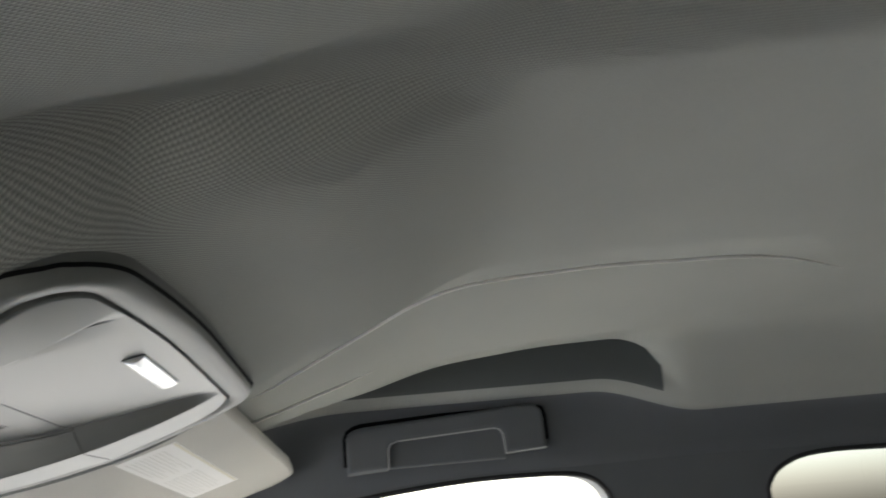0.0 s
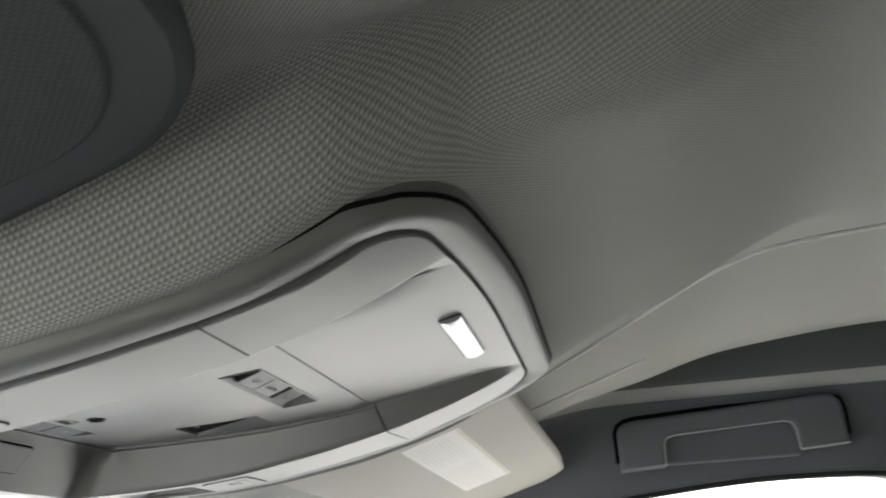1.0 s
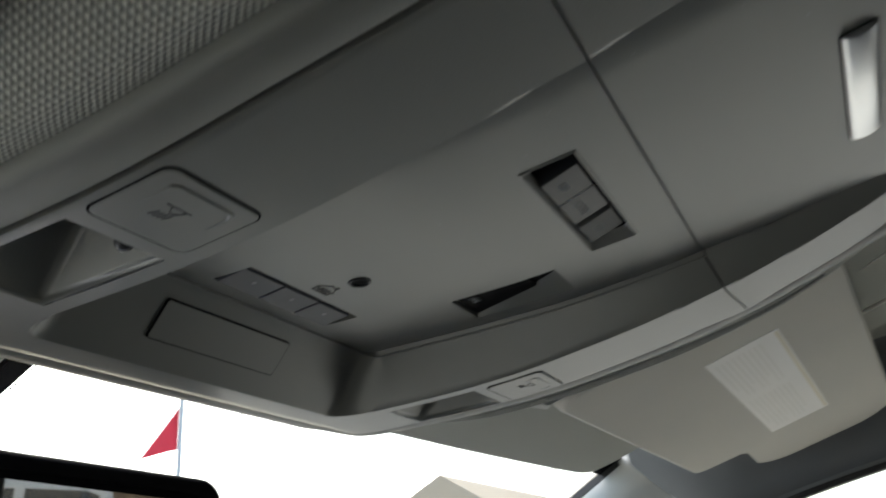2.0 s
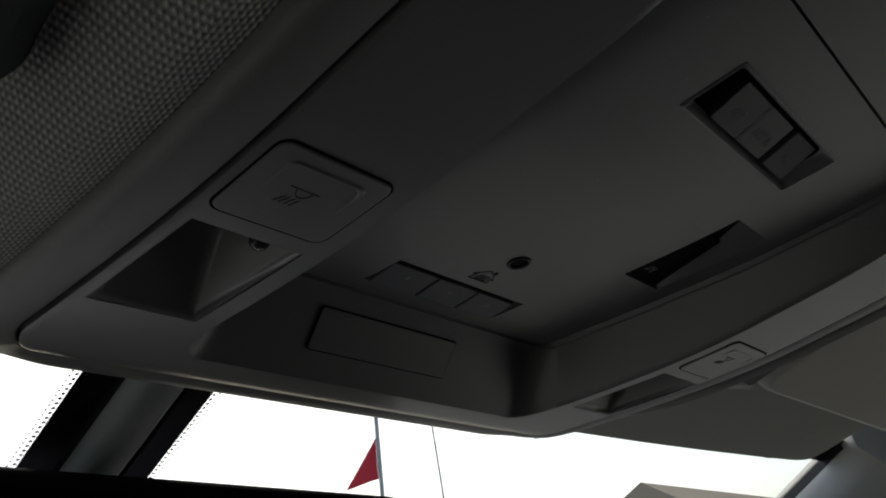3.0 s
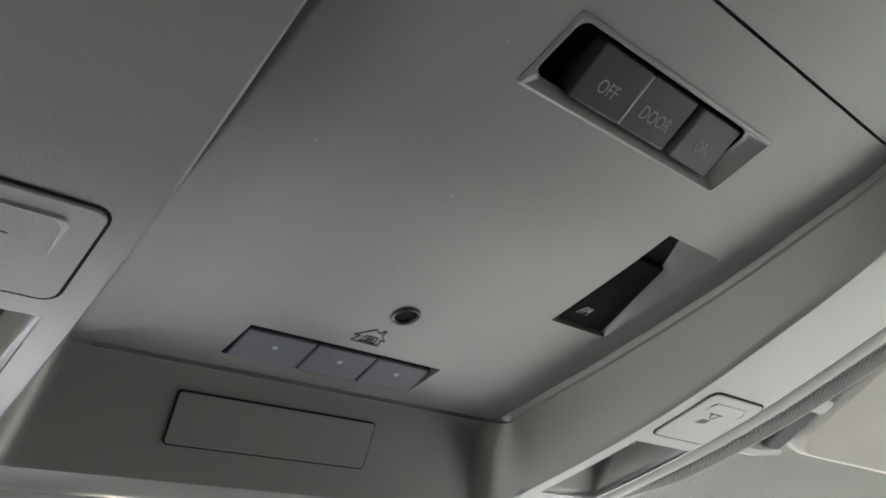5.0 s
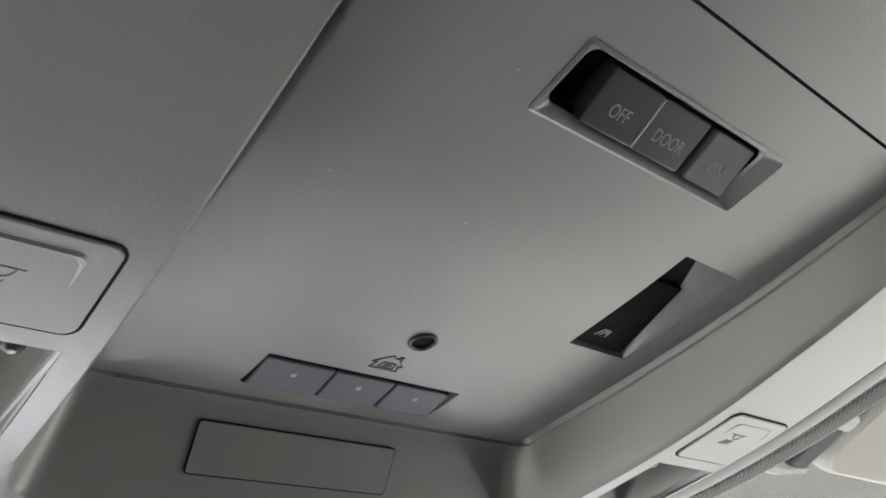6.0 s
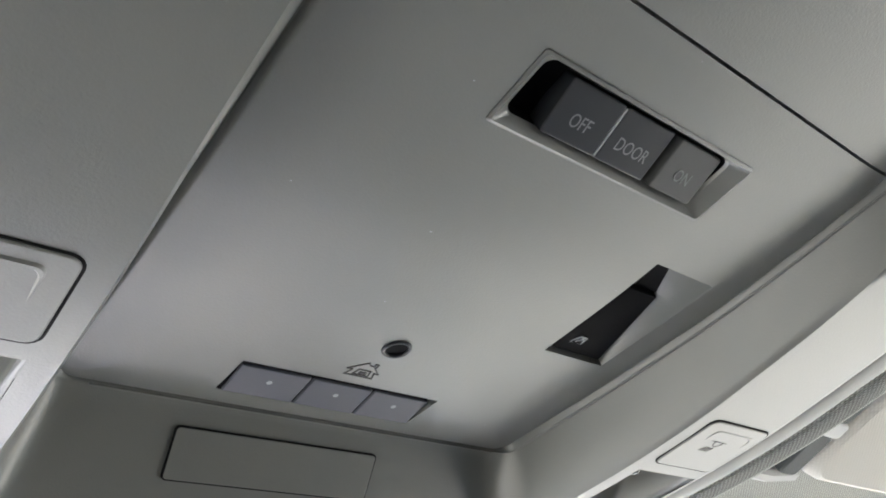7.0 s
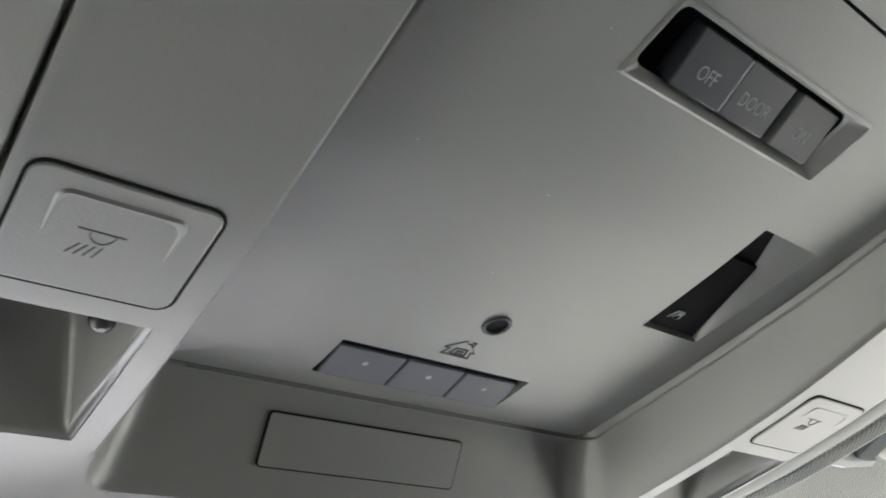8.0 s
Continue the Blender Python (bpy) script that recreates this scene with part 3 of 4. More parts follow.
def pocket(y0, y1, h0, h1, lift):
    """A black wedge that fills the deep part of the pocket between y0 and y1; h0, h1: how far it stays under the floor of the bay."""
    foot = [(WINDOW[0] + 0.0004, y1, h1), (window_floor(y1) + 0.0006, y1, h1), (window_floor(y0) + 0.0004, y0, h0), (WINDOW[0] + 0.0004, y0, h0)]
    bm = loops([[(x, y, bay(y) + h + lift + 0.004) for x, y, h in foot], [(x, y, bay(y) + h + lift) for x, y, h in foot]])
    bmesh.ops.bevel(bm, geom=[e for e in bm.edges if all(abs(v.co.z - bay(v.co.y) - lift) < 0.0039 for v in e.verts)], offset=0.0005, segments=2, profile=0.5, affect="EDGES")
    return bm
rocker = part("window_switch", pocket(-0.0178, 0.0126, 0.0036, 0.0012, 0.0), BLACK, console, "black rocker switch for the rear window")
# this wedge puts the shade deep in the pocket into black colour
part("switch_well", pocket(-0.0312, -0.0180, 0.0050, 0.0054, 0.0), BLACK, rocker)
m = hung(0.0486, 0.0066, bay(0.0066) + 0.0018, slope_at(bay, 0.0066) - 0.095)
icon = [[(-0.0025, -0.0018), (0.0023, -0.0018), (0.0017, 0.0018), (-0.0009, 0.0018), (-0.0025, -0.0018)], [(-0.0008, -0.0010), (0.0010, 0.0010)], [(0.0003, 0.0010), (0.0010, 0.0010), (0.0010, 0.0003)]]
part("switch_icon", strokes(icon, 0.0003, 0.0004, m), MARK, rocker)

# garage door buttons, their mark and the round sensor
m = hung(-0.0045, 0.0612, bay(0.0612) + 0.0012, 0.13)
part("button_well", plate(-0.0345, -0.0078, 0.0318, 0.0092, 0.0010, -0.004, -0.0002, 0.0002, m), BLACK, console)
for u0, u1 in ((-0.0330, -0.0108), (-0.0100, 0.0108), (0.0116, 0.0324)):
    b = part("garage_button", plate(u0, -0.0074, u1, 0.0058, 0.0006, -0.003, 0.0006, 0.0005, m), GARAGE, console, "blue-grey garage door button with a white dot")
    bm = bmesh.new()
    bmesh.ops.create_circle(bm, cap_ends=True, radius=0.0009, segments=14, matrix=m @ Matrix.Translation(((u0 + u1) / 2, 0.0005, 0.00075)))
    part("dot", bm, MARK, b)
m = hung(-0.0050, 0.0440, bay(0.0440), slope_at(bay, 0.0440))
house = [[(-0.0050, -0.0030), (-0.0040, 0.0000), (-0.0058, 0.0000), (-0.0012, 0.0046), (0.0000, 0.0034), (0.0012, 0.0034), (0.0012, 0.0046), (0.0022, 0.0046), (0.0022, 0.0025), (0.0050, -0.0002), (0.0036, -0.0002), (0.0046, -0.0030), (-0.0050, -0.0030)],
         [(-0.0026, -0.0022), (-0.0020, 0.0006), (0.0020, 0.0006), (0.0026, -0.0022), (-0.0026, -0.0022)]]
part("garage_icon", join(strokes(house, 0.00038, 0.0002, m), strokes([[(-0.0006, -0.0010), (0.0008, -0.0010)]], 0.0013, 0.0002, m)), INK, console)
m = hung(-0.0034, 0.0300, bay(0.0300), slope_at(bay, 0.0300))
bm = tube([m @ Vector((0.0038 * math.cos(a), 0.0038 * math.sin(a), 0.0001)) for a in [2 * math.pi * i / 28 for i in range(28)]], 0.0006, 8, True)
ring = part("sensor_ring", bm, KEY, console)
bm = bmesh.new()
bmesh.ops.create_circle(bm, cap_ends=True, radius=0.0037, segments=24, matrix=m @ Matrix.Translation((0, 0, -0.0002)))
part("sensor_eye", bm, BLACK, ring)

# blank cover let into the front wall of the bay
top, low = Vector((0, 0.0862, panel_z(0, 0.0862))), Vector((0, 0.0960, panel_z(0, 0.0960)))
v_axis = (top - low).normalized()
w_axis = Vector((1, 0, 0)).cross(v_axis)
m = Matrix(((1, 0, 0, -0.0075), (0, v_axis.y, w_axis.y, (top.y + low.y) / 2), (0, v_axis.z, w_axis.z, (top.z + low.z) / 2), (0, 0, 0, 1)))
hl = (top - low).length / 2
seam = part("cover_seam", plate(-0.03525, -hl - 0.00038, 0.03525, hl + 0.00038, 0.0014, -0.004, 0.0010, 0.0001, m), SEAM, console)
part("blank_cover", plate(-0.0349, -hl, 0.0349, hl, 0.0012, -0.004, 0.0012, 0.0003, m), PLASTIC, console)

# map lamps and their push buttons, one on each flank
beam = [[(-0.0040, 0.0030), (0.0046, 0.0030)]]
beam += [[(0.0024 * math.cos(a) + 0.0006, 0.0030 + 0.0030 * -math.sin(a)) for a in [math.pi * i / 9 for i in range(10)]]]
beam += [[(-0.0042 + 0.0016 * i, -0.0038), (-0.0026 + 0.0014 * i, -0.0010)] for i in range(4)]
for s in (-1, 1):
    m = hung(s * 0.1128, 0.0122, face(0.0122), slope_at(face, 0.0122))
    u = (-0.0160, 0.0158) if s < 0 else (-0.0158, 0.0160)
    part("button_seam", plate(u[0] - 0.0006, -0.0148, u[1] + 0.0007, 0.0134, 0.0036, -0.002, 0.0001, 0.0001, m), SEAM, console)
    button = part("map_lamp_button", plate(u[0], -0.0141, u[1], 0.0129, 0.0030, -0.002, 0.0005, 0.0005, m), PLASTIC, console, "grey push button of a map lamp")
    if s > 0:
        u = (u[0] + 0.001, u[1] + 0.001)
    rim = hollow((u[0] + 0.0045, -0.0110, u[1] - 0.0045, 0.0098), (u[0] + 0.0068, -0.0110, u[1] - 0.0068, 0.0074), 0.0030, 0.0020, 0.0, 0.0009 if s < 0 else 0.0007, 0.0010, m @ Matrix.Translation((0, 0, -0.0003)) @ Matrix.Rotation(radians(2.6), 4, "X"))
    part("button_rim", rim, PLASTIC, button)
    part("button_icon", strokes(beam, 0.00028, 0.0007, m @ Matrix.Translation((-0.0018, -0.0012 if s < 0 else 0.0006, 0)) @ Matrix.Scale(0.9, 4)), INK, button)
    top = face(0.0385)
    bulb = [(0.0034, 0.0190), (0.0034, 0.0092), (0.0027, 0.0088), (0.0027, 0.0050), (0.0025, 0.0040), (0.0018, 0.0030), (0.0008, 0.0025)]
    bm = loops([[(s * 0.1043 + r * math.cos(a), 0.0398 + r * math.sin(a), top + h) for a in [2 * math.pi * i / 16 for i in range(16)]] for r, h in bulb])
    deep = 0.0200
    foot = [(LAMP[0] - 0.0002, LAMP[2] - 0.0002), (LAMP[0] - 0.0002, LAMP[3] + 0.0002), (LAMP[1] + 0.0002, LAMP[3] + 0.0002), (LAMP[1] + 0.0002, LAMP[2] - 0.0002)]
    head = [(LAMP[0] + 0.0108, LAMP[2] + 0.0010), (LAMP[0] + 0.0108, LAMP[3] - 0.0300), (LAMP[1] - 0.0034, LAMP[3] - 0.0300), (LAMP[1] - 0.0034, LAMP[2] + 0.0010)]
    rings = []
    for k, h in ((0.0, 0.0002), (0.0005, 0.0003), (0.0014, 0.0010), (0.0020, 0.0024)):
        rings.append([(s * x, y, face(y) + h) for x, y in ((foot[0][0] + k, foot[0][1] + k), (foot[1][0] + k, foot[1][1] - k), (foot[2][0] - k, foot[2][1] - k), (foot[3][0] - k, foot[3][1] + k))])
    pit = loops(rings + [[(s * x, y, face(y) + deep) for x, y in head]], False, True)
    bmesh.ops.bevel(pit, geom=[e for e in pit.edges if not e.is_boundary and max(abs(e.verts[0].co.z - e.verts[1].co.z), e.verts[0].co.z - face(e.verts[0].co.y)) > 0.006], offset=0.0022, segments=4, profile=0.5, affect="EDGES")
    recess = part("lamp_recess", pit, PLASTIC, console, sharp=70)
    part("lamp_lens", bm, LED, console, "small dark lens of a map lamp")

# chrome thumb latch on the bin door
m = hung(0.0040, -0.1476, bay(-0.1476), slope_at(bay, -0.1476))
rows = []
for i in range(13):
    a = math.pi * i / 12
    rows.append([m @ Vector((u, -0.0050 * math.cos(a), 0.0026 * math.sin(a) ** 0.8 * e)) for u, e in ((-0.0315, 0.0), (-0.0315, 0.85), (-0.0305, 1), (0.0305, 1), (0.0315, 0.85), (0.0315, 0.0))])
part("latch", sheet(rows), CHROME, bin_door, "polished chrome thumb latch", sharp=50)
part("latch_seam", plate(-0.0320, -0.0055, 0.0320, 0.0055, 0.001, -0.001, 0.0002, 0.0001, m), SEAM, bin_door)


# lint caught in the grain of the console
rng = random.Random(4)
bm = bmesh.new()
for _ in range(26):
    x, y = rng.uniform(-0.07, 0.07), rng.uniform(-0.16, 0.07)
    z, a, r = panel_z(x, y, False) - 0.0002, rng.uniform(0, 6.28), rng.uniform(0.00012, 0.00032)
    if switch_pit(x, y) or window_pit(x, y) or garage_pit(x, y) or hole_pit(x, y) or abs(x - 0.0040) < 0.034 and abs(y + 0.1476) < 0.007:
        continue
    bm.faces.new([bm.verts.new((x + k * r * math.cos(a + b), y + r * math.sin(a + b), z)) for b, k in ((0, 1), (1.57, 2.2), (3.14, 1), (4.71, 0.8))])
tagged(part("lint", bm, MARK, console), kind="stuff")

# ---- sun visors ----
def visor(side, drop, cloth, label, shift=0.0, skew=0.0, depth=1.0):
    """A padded flap hinged along the windscreen; side +1 is the passenger's. drop: degrees swung down."""
    a = Vector((0.217, -0.013, -0.014)).normalized()
    r = Vector((0, -0.0475, 0.0145)).normalized()
    r = (r - a * r.dot(a)).normalized()
    w = a.cross(r)
    if w.z > 0:
        w = -w
    o = Vector((0.222 + shift, 0.040, 1.7595))
    base = Matrix(((a.x, r.x, w.x, o.x), (a.y, r.y, w.y, o.y), (a.z, r.z, w.z, o.z), (0, 0, 0, 1)))
    m = base @ Matrix.Rotation(radians(drop), 4, "X")
    if side < 0:
        m = Matrix.Diagonal((-1, 1, 1, 1)) @ m
    v = thing("sun_visor", *(m @ Vector((0.2, 0.05, 0))), label, "sun visor", "sun visors")
    # outline: u along the hinge, v to the rear edge
    outline = []
    def arc(cx, cy, rad, a0, a1, n=8):
        outline.extend((cx + rad * math.cos(radians(a0 + (a1 - a0) * i / n)), cy + rad * math.sin(radians(a0 + (a1 - a0) * i / n))) for i in range(n + 1))
    arc(0.014, 0.014, 0.014, 180, 270)
    arc(0.290, 0.018, 0.010, 265, 345)
    arc(0.317, 0.038, 0.018, 140, 100, 4)
    arc(0.346, 0.092, 0.040, 290, 350, 6)
    arc(0.352, 0.148, 0.037, 0, 70, 6)
    arc(0.330, 0.162, 0.024, 60, 90, 4)
    corner = 0.022 if side > 0 else 0.042
    arc(corner, 0.186 - corner, corner, 90, 180)
    outline = [(u + skew * v2, v2 * depth) for u, v2 in outline]
    cx, cy = 0.19, 0.092
    rings = []
    for inset, h in ((0.004, -0.017), (0.0, -0.013), (0.0, -0.005), (0.0025, -0.0012), (0.007, 0.0)):
        rings.append([m @ Vector((u + (cx - u) / max(0.001, math.hypot(u - cx, (v2 - cy))) * inset, v2 + (cy - v2) / max(0.001, math.hypot(u - cx, v2 - cy)) * inset, h)) for u, v2 in outline])
    part("pad", loops(rings), cloth if side > 0 else SHADED_EDGE, v, sharp=50)
    if side < 0:
        inner = [[m @ Vector((u + (cx - u) * k, v2 + (cy - v2) * k * 1.8, h)) for u, v2 in outline] for k, h in ((0.100, -0.0010), (0.104, 0.0004), (0.112, 0.0008))]
        part("ribbed_panel", loops(inner), cloth, v, "finely ribbed cloth panel, its shade put into dark slate", sharp=50)
    # hinge rod and its clip at the inner end
    if side > 0:
        part("hinge_rod", tube([m @ Vector((-0.030, -0.006, -0.006)), m @ Vector((-0.012, -0.005, -0.005)), m @ Vector((0.004, -0.002, -0.006))], 0.0042), PILLAR, v, "pale pivot rod")
        part("clip", plate(-0.012, -0.001, 0.001, 0.025, 0.003, -0.014, -0.0015, 0.0015, m), SLATE_SHADE, v, "slate clip")
        part("clip", plate(-0.010, 0.033, 0.001, 0.056, 0.003, -0.014, -0.0015, 0.0015, m), SLATE_SHADE, v, "slate clip")
        part("clip_band", plate(-0.013, 0.0245, 0.002, 0.0335, 0.003, -0.013, -0.0005, 0.0015, m), PILLAR, v)
    return v, m


passenger_visor, m = visor(1, 0, VISOR, "beige cloth sun visor folded up, with a white warning label")
label_m = m @ Matrix.Translation((0.0620, 0.0860, 0.0))
label = part("warning_label", plate(0, 0, 0.2140, 0.0500, 0.0008, -0.0004, 0.0004, 0.0001, label_m), PAPER, passenger_visor, "white paper warning label with a yellow band")
part("label_band", plate(0.003, 0.0465, 0.211, 0.0490, 0.0004, -0.0004, 0.0006, 0.0001, label_m), YELLOW, label)
for i in range(9):
    part("label_line", plate(0.010, 0.0040 + 0.0038 * i, 0.094 if i % 3 else 0.075, 0.0054 + 0.0038 * i, 0.0002, 0.0, 0.0006, 0.0001, label_m), PRINT, label)
    part("label_line", plate(0.108, 0.0040 + 0.0038 * i, 0.202 if i % 4 else 0.185, 0.0054 + 0.0038 * i, 0.0002, 0.0, 0.0006, 0.0001, label_m), PRINT, label)
visor(-1, 2, VISOR_SHADED, "dark slate cloth sun visor folded up above the driver", -0.056, 0.13, 0.93)


# ---- side walls, pillars, windows ----
def rounded_off(loop):
    """Cut the corners of a closed outline twice."""
    for _ in range(2):
        out = []
        for (a, b), (c, d) in zip(loop, loop[1:] + loop[:1]):
            out += [(a * 0.75 + c * 0.25, b * 0.75 + d * 0.25), (a * 0.25 + c * 0.75, b * 0.25 + d * 0.75)]
        loop = out
    return loop


def side_wall(s, windows):
    """Cab side in the (y, z) plane; the passenger's has two windows through it."""
    front = [(-0.537, 1.30), (-0.537, 1.715), (-0.532, 1.737), (-0.520, 1.753), (-0.500, 1.762), (-0.47, 1.7655), (-0.40, 1.7675), (-0.33, 1.7660), (-0.21, 1.7555), (-0.12, 1.7390), (-0.03, 1.7180), (0.06, 1.686), (0.20, 1.615), (0.40, 1.49), (0.58, 1.37), (0.74, 1.255), (0.80, 1.19), (0.80, 1.15), (0.48, 1.17), (0.36, 1.23), (0.28, 1.29), (0.20, 1.30)]
    back = [(-0.730, 1.20), (-0.730, 1.715), (-0.738, 1.733), (-0.755, 1.749), (-0.795, 1.7625), (-0.89, 1.762), (-1.20, 1.745), (-1.40, 1.725), (-1.45, 1.69), (-1.47, 1.20)]
    # unseen driver's opening, cut short to limit the light from that side
    quarter = rounded_off([(0.0, 1.16), (0.0, 1.735), (0.05, 1.715), (0.10, 1.69), (0.20, 1.63), (0.40, 1.49), (0.58, 1.35), (0.74, 1.24), (0.80, 1.12)])
    front, back = rounded_off(front), rounded_off(back)
    outline = [(-1.75, 0.45), (1.1, 0.45), (1.1, 1.08), (0.84, 1.235), (0.57, 1.43), (0.30, 1.60), (0.14, 1.71), (0.10, 1.76), (0.0, 1.80), (-0.4, 1.84), (-1.75, 1.86)]
    m = Matrix(((0, 0, 1, s * 0.645), (1, 0, 0, 0), (0, 1, 0, 0), (0, 0, 0, 1)))
    w = whole("wall_right" if s > 0 else "wall_left", cutout(outline, [front, back] if windows else [quarter], 0.05, m), TRIM if windows else DOOR, "slate grey door and pillar trim with two window openings" if windows else "unseen driver side, dark and part closed to hold back light", "cab wall", kind="structure")
    for name, loop, gm in (("window_1", front, GLASS), ("window_2", back, TINTED)) if windows else (("window_4", quarter, GLASS),):
        bm = bmesh.new()
        bm.faces.new([bm.verts.new((s * 0.66, y, z)) for y, z in loop])
        g = part(name, bm, gm, w, "side window glass")
        g.visible_shadow = False
        part("window_seal", tube([(s * 0.622, y, z) for y, z in loop], 0.0035, 8, True), RUBBER, w)
    # rail trim between the window tops and the headliner
    rows = []
    for i in range(60):
        y = -1.65 + 1.75 * i / 59
        z0 = lerp(y, [(-1.65, 1.760), (-0.89, 1.776), (-0.74, 1.778), (-0.64, 1.780), (-0.50, 1.7790), (-0.40, 1.7810), (-0.33, 1.7795), (-0.21, 1.7690), (-0.12, 1.7530), (-0.03, 1.7320), (0.1, 1.69)])
        z1 = headliner_z(0.587, min(y, 0.09)) + 0.003
        rows.append([(s * x, y, z) for x, z in ((0.6200, z0 - 0.008), (0.6165, z0 - 0.002), (0.6150, z0 + 0.008), (0.6130, z0 * 0.6 + z1 * 0.4), (0.6080, z0 * 0.3 + z1 * 0.7), (0.6010, z0 * 0.08 + z1 * 0.92 - 0.002), (0.5950, z1 - 0.003), (0.5890, z1 - 0.001), (0.5820, z1 + 0.006))])
    part("rail_trim", sheet(rows), TRIM, w, sharp=60)
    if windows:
        # dark sheet that puts the shade into the hollow over the handle
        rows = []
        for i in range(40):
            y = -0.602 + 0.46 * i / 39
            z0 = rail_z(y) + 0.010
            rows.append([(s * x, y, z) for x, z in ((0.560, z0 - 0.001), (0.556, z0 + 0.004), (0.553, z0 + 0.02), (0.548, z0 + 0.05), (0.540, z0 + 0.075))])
        part("hollow_shade", sheet(rows), SLATE_SHADE, w, "dark sheet for the shade in the hollow over the handle", sharp=60)
    return w


side_wall(1, True)
side_wall(-1, False)


def grab_handle(s):
    h = thing("grab_handle", s * 0.61, -0.333, 1.81, "slate grey plastic grab handle folded against the roof rail", "grab handle")
    m = Matrix(((0, 0, -s, s * 0.6120), (1, 0, 0, -0.338), (0, 1, 0, 1.811), (0, 0, 0, 1)))
    bow = [(0.1215, -0.0275), (0.1215, 0.0140), (0.1190, 0.0200), (0.1120, 0.0245), (0.1030, 0.0265), (-0.1000, 0.0385), (-0.1110, 0.0370), (-0.1180, 0.0300), (-0.1200, 0.0200), (-0.1195, -0.0160), (-0.0690, -0.0190), (-0.0675, 0.0040), (-0.0640, 0.0100), (-0.0570, 0.0120), (0.0600, 0.0065), (0.0680, 0.0040), (0.0715, -0.0020), (0.0725, -0.0250)]
    # a bar with two feet, its front edge softened
    c = Vector((sum(p[0] for p in bow) / len(bow), sum(p[1] for p in bow) / len(bow)))
    k = len(bow)
    def inset(d):
        out = []
        for i in range(k):
            a, b, e = Vector(bow[i - 1]), Vector(bow[i]), Vector(bow[(i + 1) % k])
            n1 = Vector((-(b - a).y, (b - a).x)).normalized()
            n2 = Vector((-(e - b).y, (e - b).x)).normalized()
            n = (n1 + n2)
            n = n / max(0.4, n.length_squared / 2)
            out.append(b + n * d)
        return out
    area = sum(bow[i - 1][0] * bow[i][1] - bow[i][0] * bow[i - 1][1] for i in range(k))
    sg = 1 if area > 0 else -1
    rings = [[m @ Vector((p.x, p.y, w)) for p in inset(sg * d)] for d, w in ((0, -0.004), (0, 0.016), (0.0016, 0.020), (0.0045, 0.0215))]
    # black plate round the bar stands for its shadow on the rail
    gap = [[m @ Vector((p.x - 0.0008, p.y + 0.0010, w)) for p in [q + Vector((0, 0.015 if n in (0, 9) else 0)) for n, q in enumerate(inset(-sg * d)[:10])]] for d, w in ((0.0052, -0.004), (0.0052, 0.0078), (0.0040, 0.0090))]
    part("bar_shadow", loops(gap), BLACK, h, sharp=40)
    part("bar", loops(rings), TRIM, h, sharp=40)
    bm = plate(-0.072, -0.0235, 0.076, 0.0145, 0.004, -0.004, 0.0102, 0.002, m)
    part("backing", bm, TRIM, h)
    # pale bead along the inner edge stands in for its highlight
    edge = [m @ Vector((p.x, p.y, 0.0205)) for p in [Vector(q) for q in bow[9:18]]]
    part("edge_highlight", tube(edge, 0.0007, 6), PILLAR, h, "pale bead for the highlight on the handle edge")


grab_handle(1)


# ---- windscreen, pillars, mirror ----
def screen_point(u, v, lift=0.0):
    """On the windscreen: u across from -1 to 1, v from the header down."""
    x = u * (0.55 + 0.10 * v)
    y0 = header_y(min(0.5, abs(x) * 0.95))
    z0 = 1.793 - 0.030 * u * u
    return Vector((x, y0 + 0.010 + 0.95 * v - 0.10 * v * u * u, z0 - 0.47 * v - 0.08 * v * v + lift))


def on_screen(x, v, lift=0.0):
    """The same at x metres from the middle."""
    return screen_point(x / (0.55 + 0.10 * v), v, lift)


bm = sheet([[screen_point(-1 + i / 12, j / 14) for i in range(25)] for j in range(15)])
wind = whole("windscreen", bm, GLASS, "clear windscreen glass with a black edge band", "windscreen", kind="structure")
wind.visible_shadow = False
bm = sheet([[screen_point(-1 + i / 24, v * (0.4 + 0.6 * (1 - smooth(0.16, 0.36, abs(-1 + i / 24)))), -0.002) for i in range(49)] for v in (-0.03, 0.0, 0.02, 0.036)])
part("edge_band", bm, FRIT, wind)
for s in (-1, 1):
    rows = []
    for j in range(16):
        v = -0.02 + 1.05 * j / 15
        p = screen_point(s, v)
        rows.append([p + Vector((s * dx, dy, dz)) for dx, dy, dz in ((-0.012, 0.004, 0.010), (-0.034, -0.004, -0.012), (-0.030, -0.020, -0.030), (-0.004, -0.040, -0.050), (0.050, -0.060, -0.060), (0.100, -0.070, -0.050), (0.12, -0.03, 0.02))])
    whole("pillar_trim", sheet(rows), PILLAR, "pale grey windscreen pillar trim", "pillar trim", kind="structure", sharp=60)
    whole("pillar_seal", tube([screen_point(s * 0.97, -0.01 + 1.05 * j / 15, -0.006) for j in range(16)], 0.010, 8), RUBBER, "black rubber seal along the windscreen pillar", "seal", kind="structure")

# band of black glass behind the mirror, with its dotted edge, and the sensor cover
FRAME_V = [0.0 + 0.03 * i for i in range(10)]
bm = sheet([[on_screen(u, v, -0.003) for u in (-0.070, -0.05, -0.035, -0.02, -0.008)] for v in FRAME_V])
part("sensor_band", bm, FRIT, wind)
dots = []
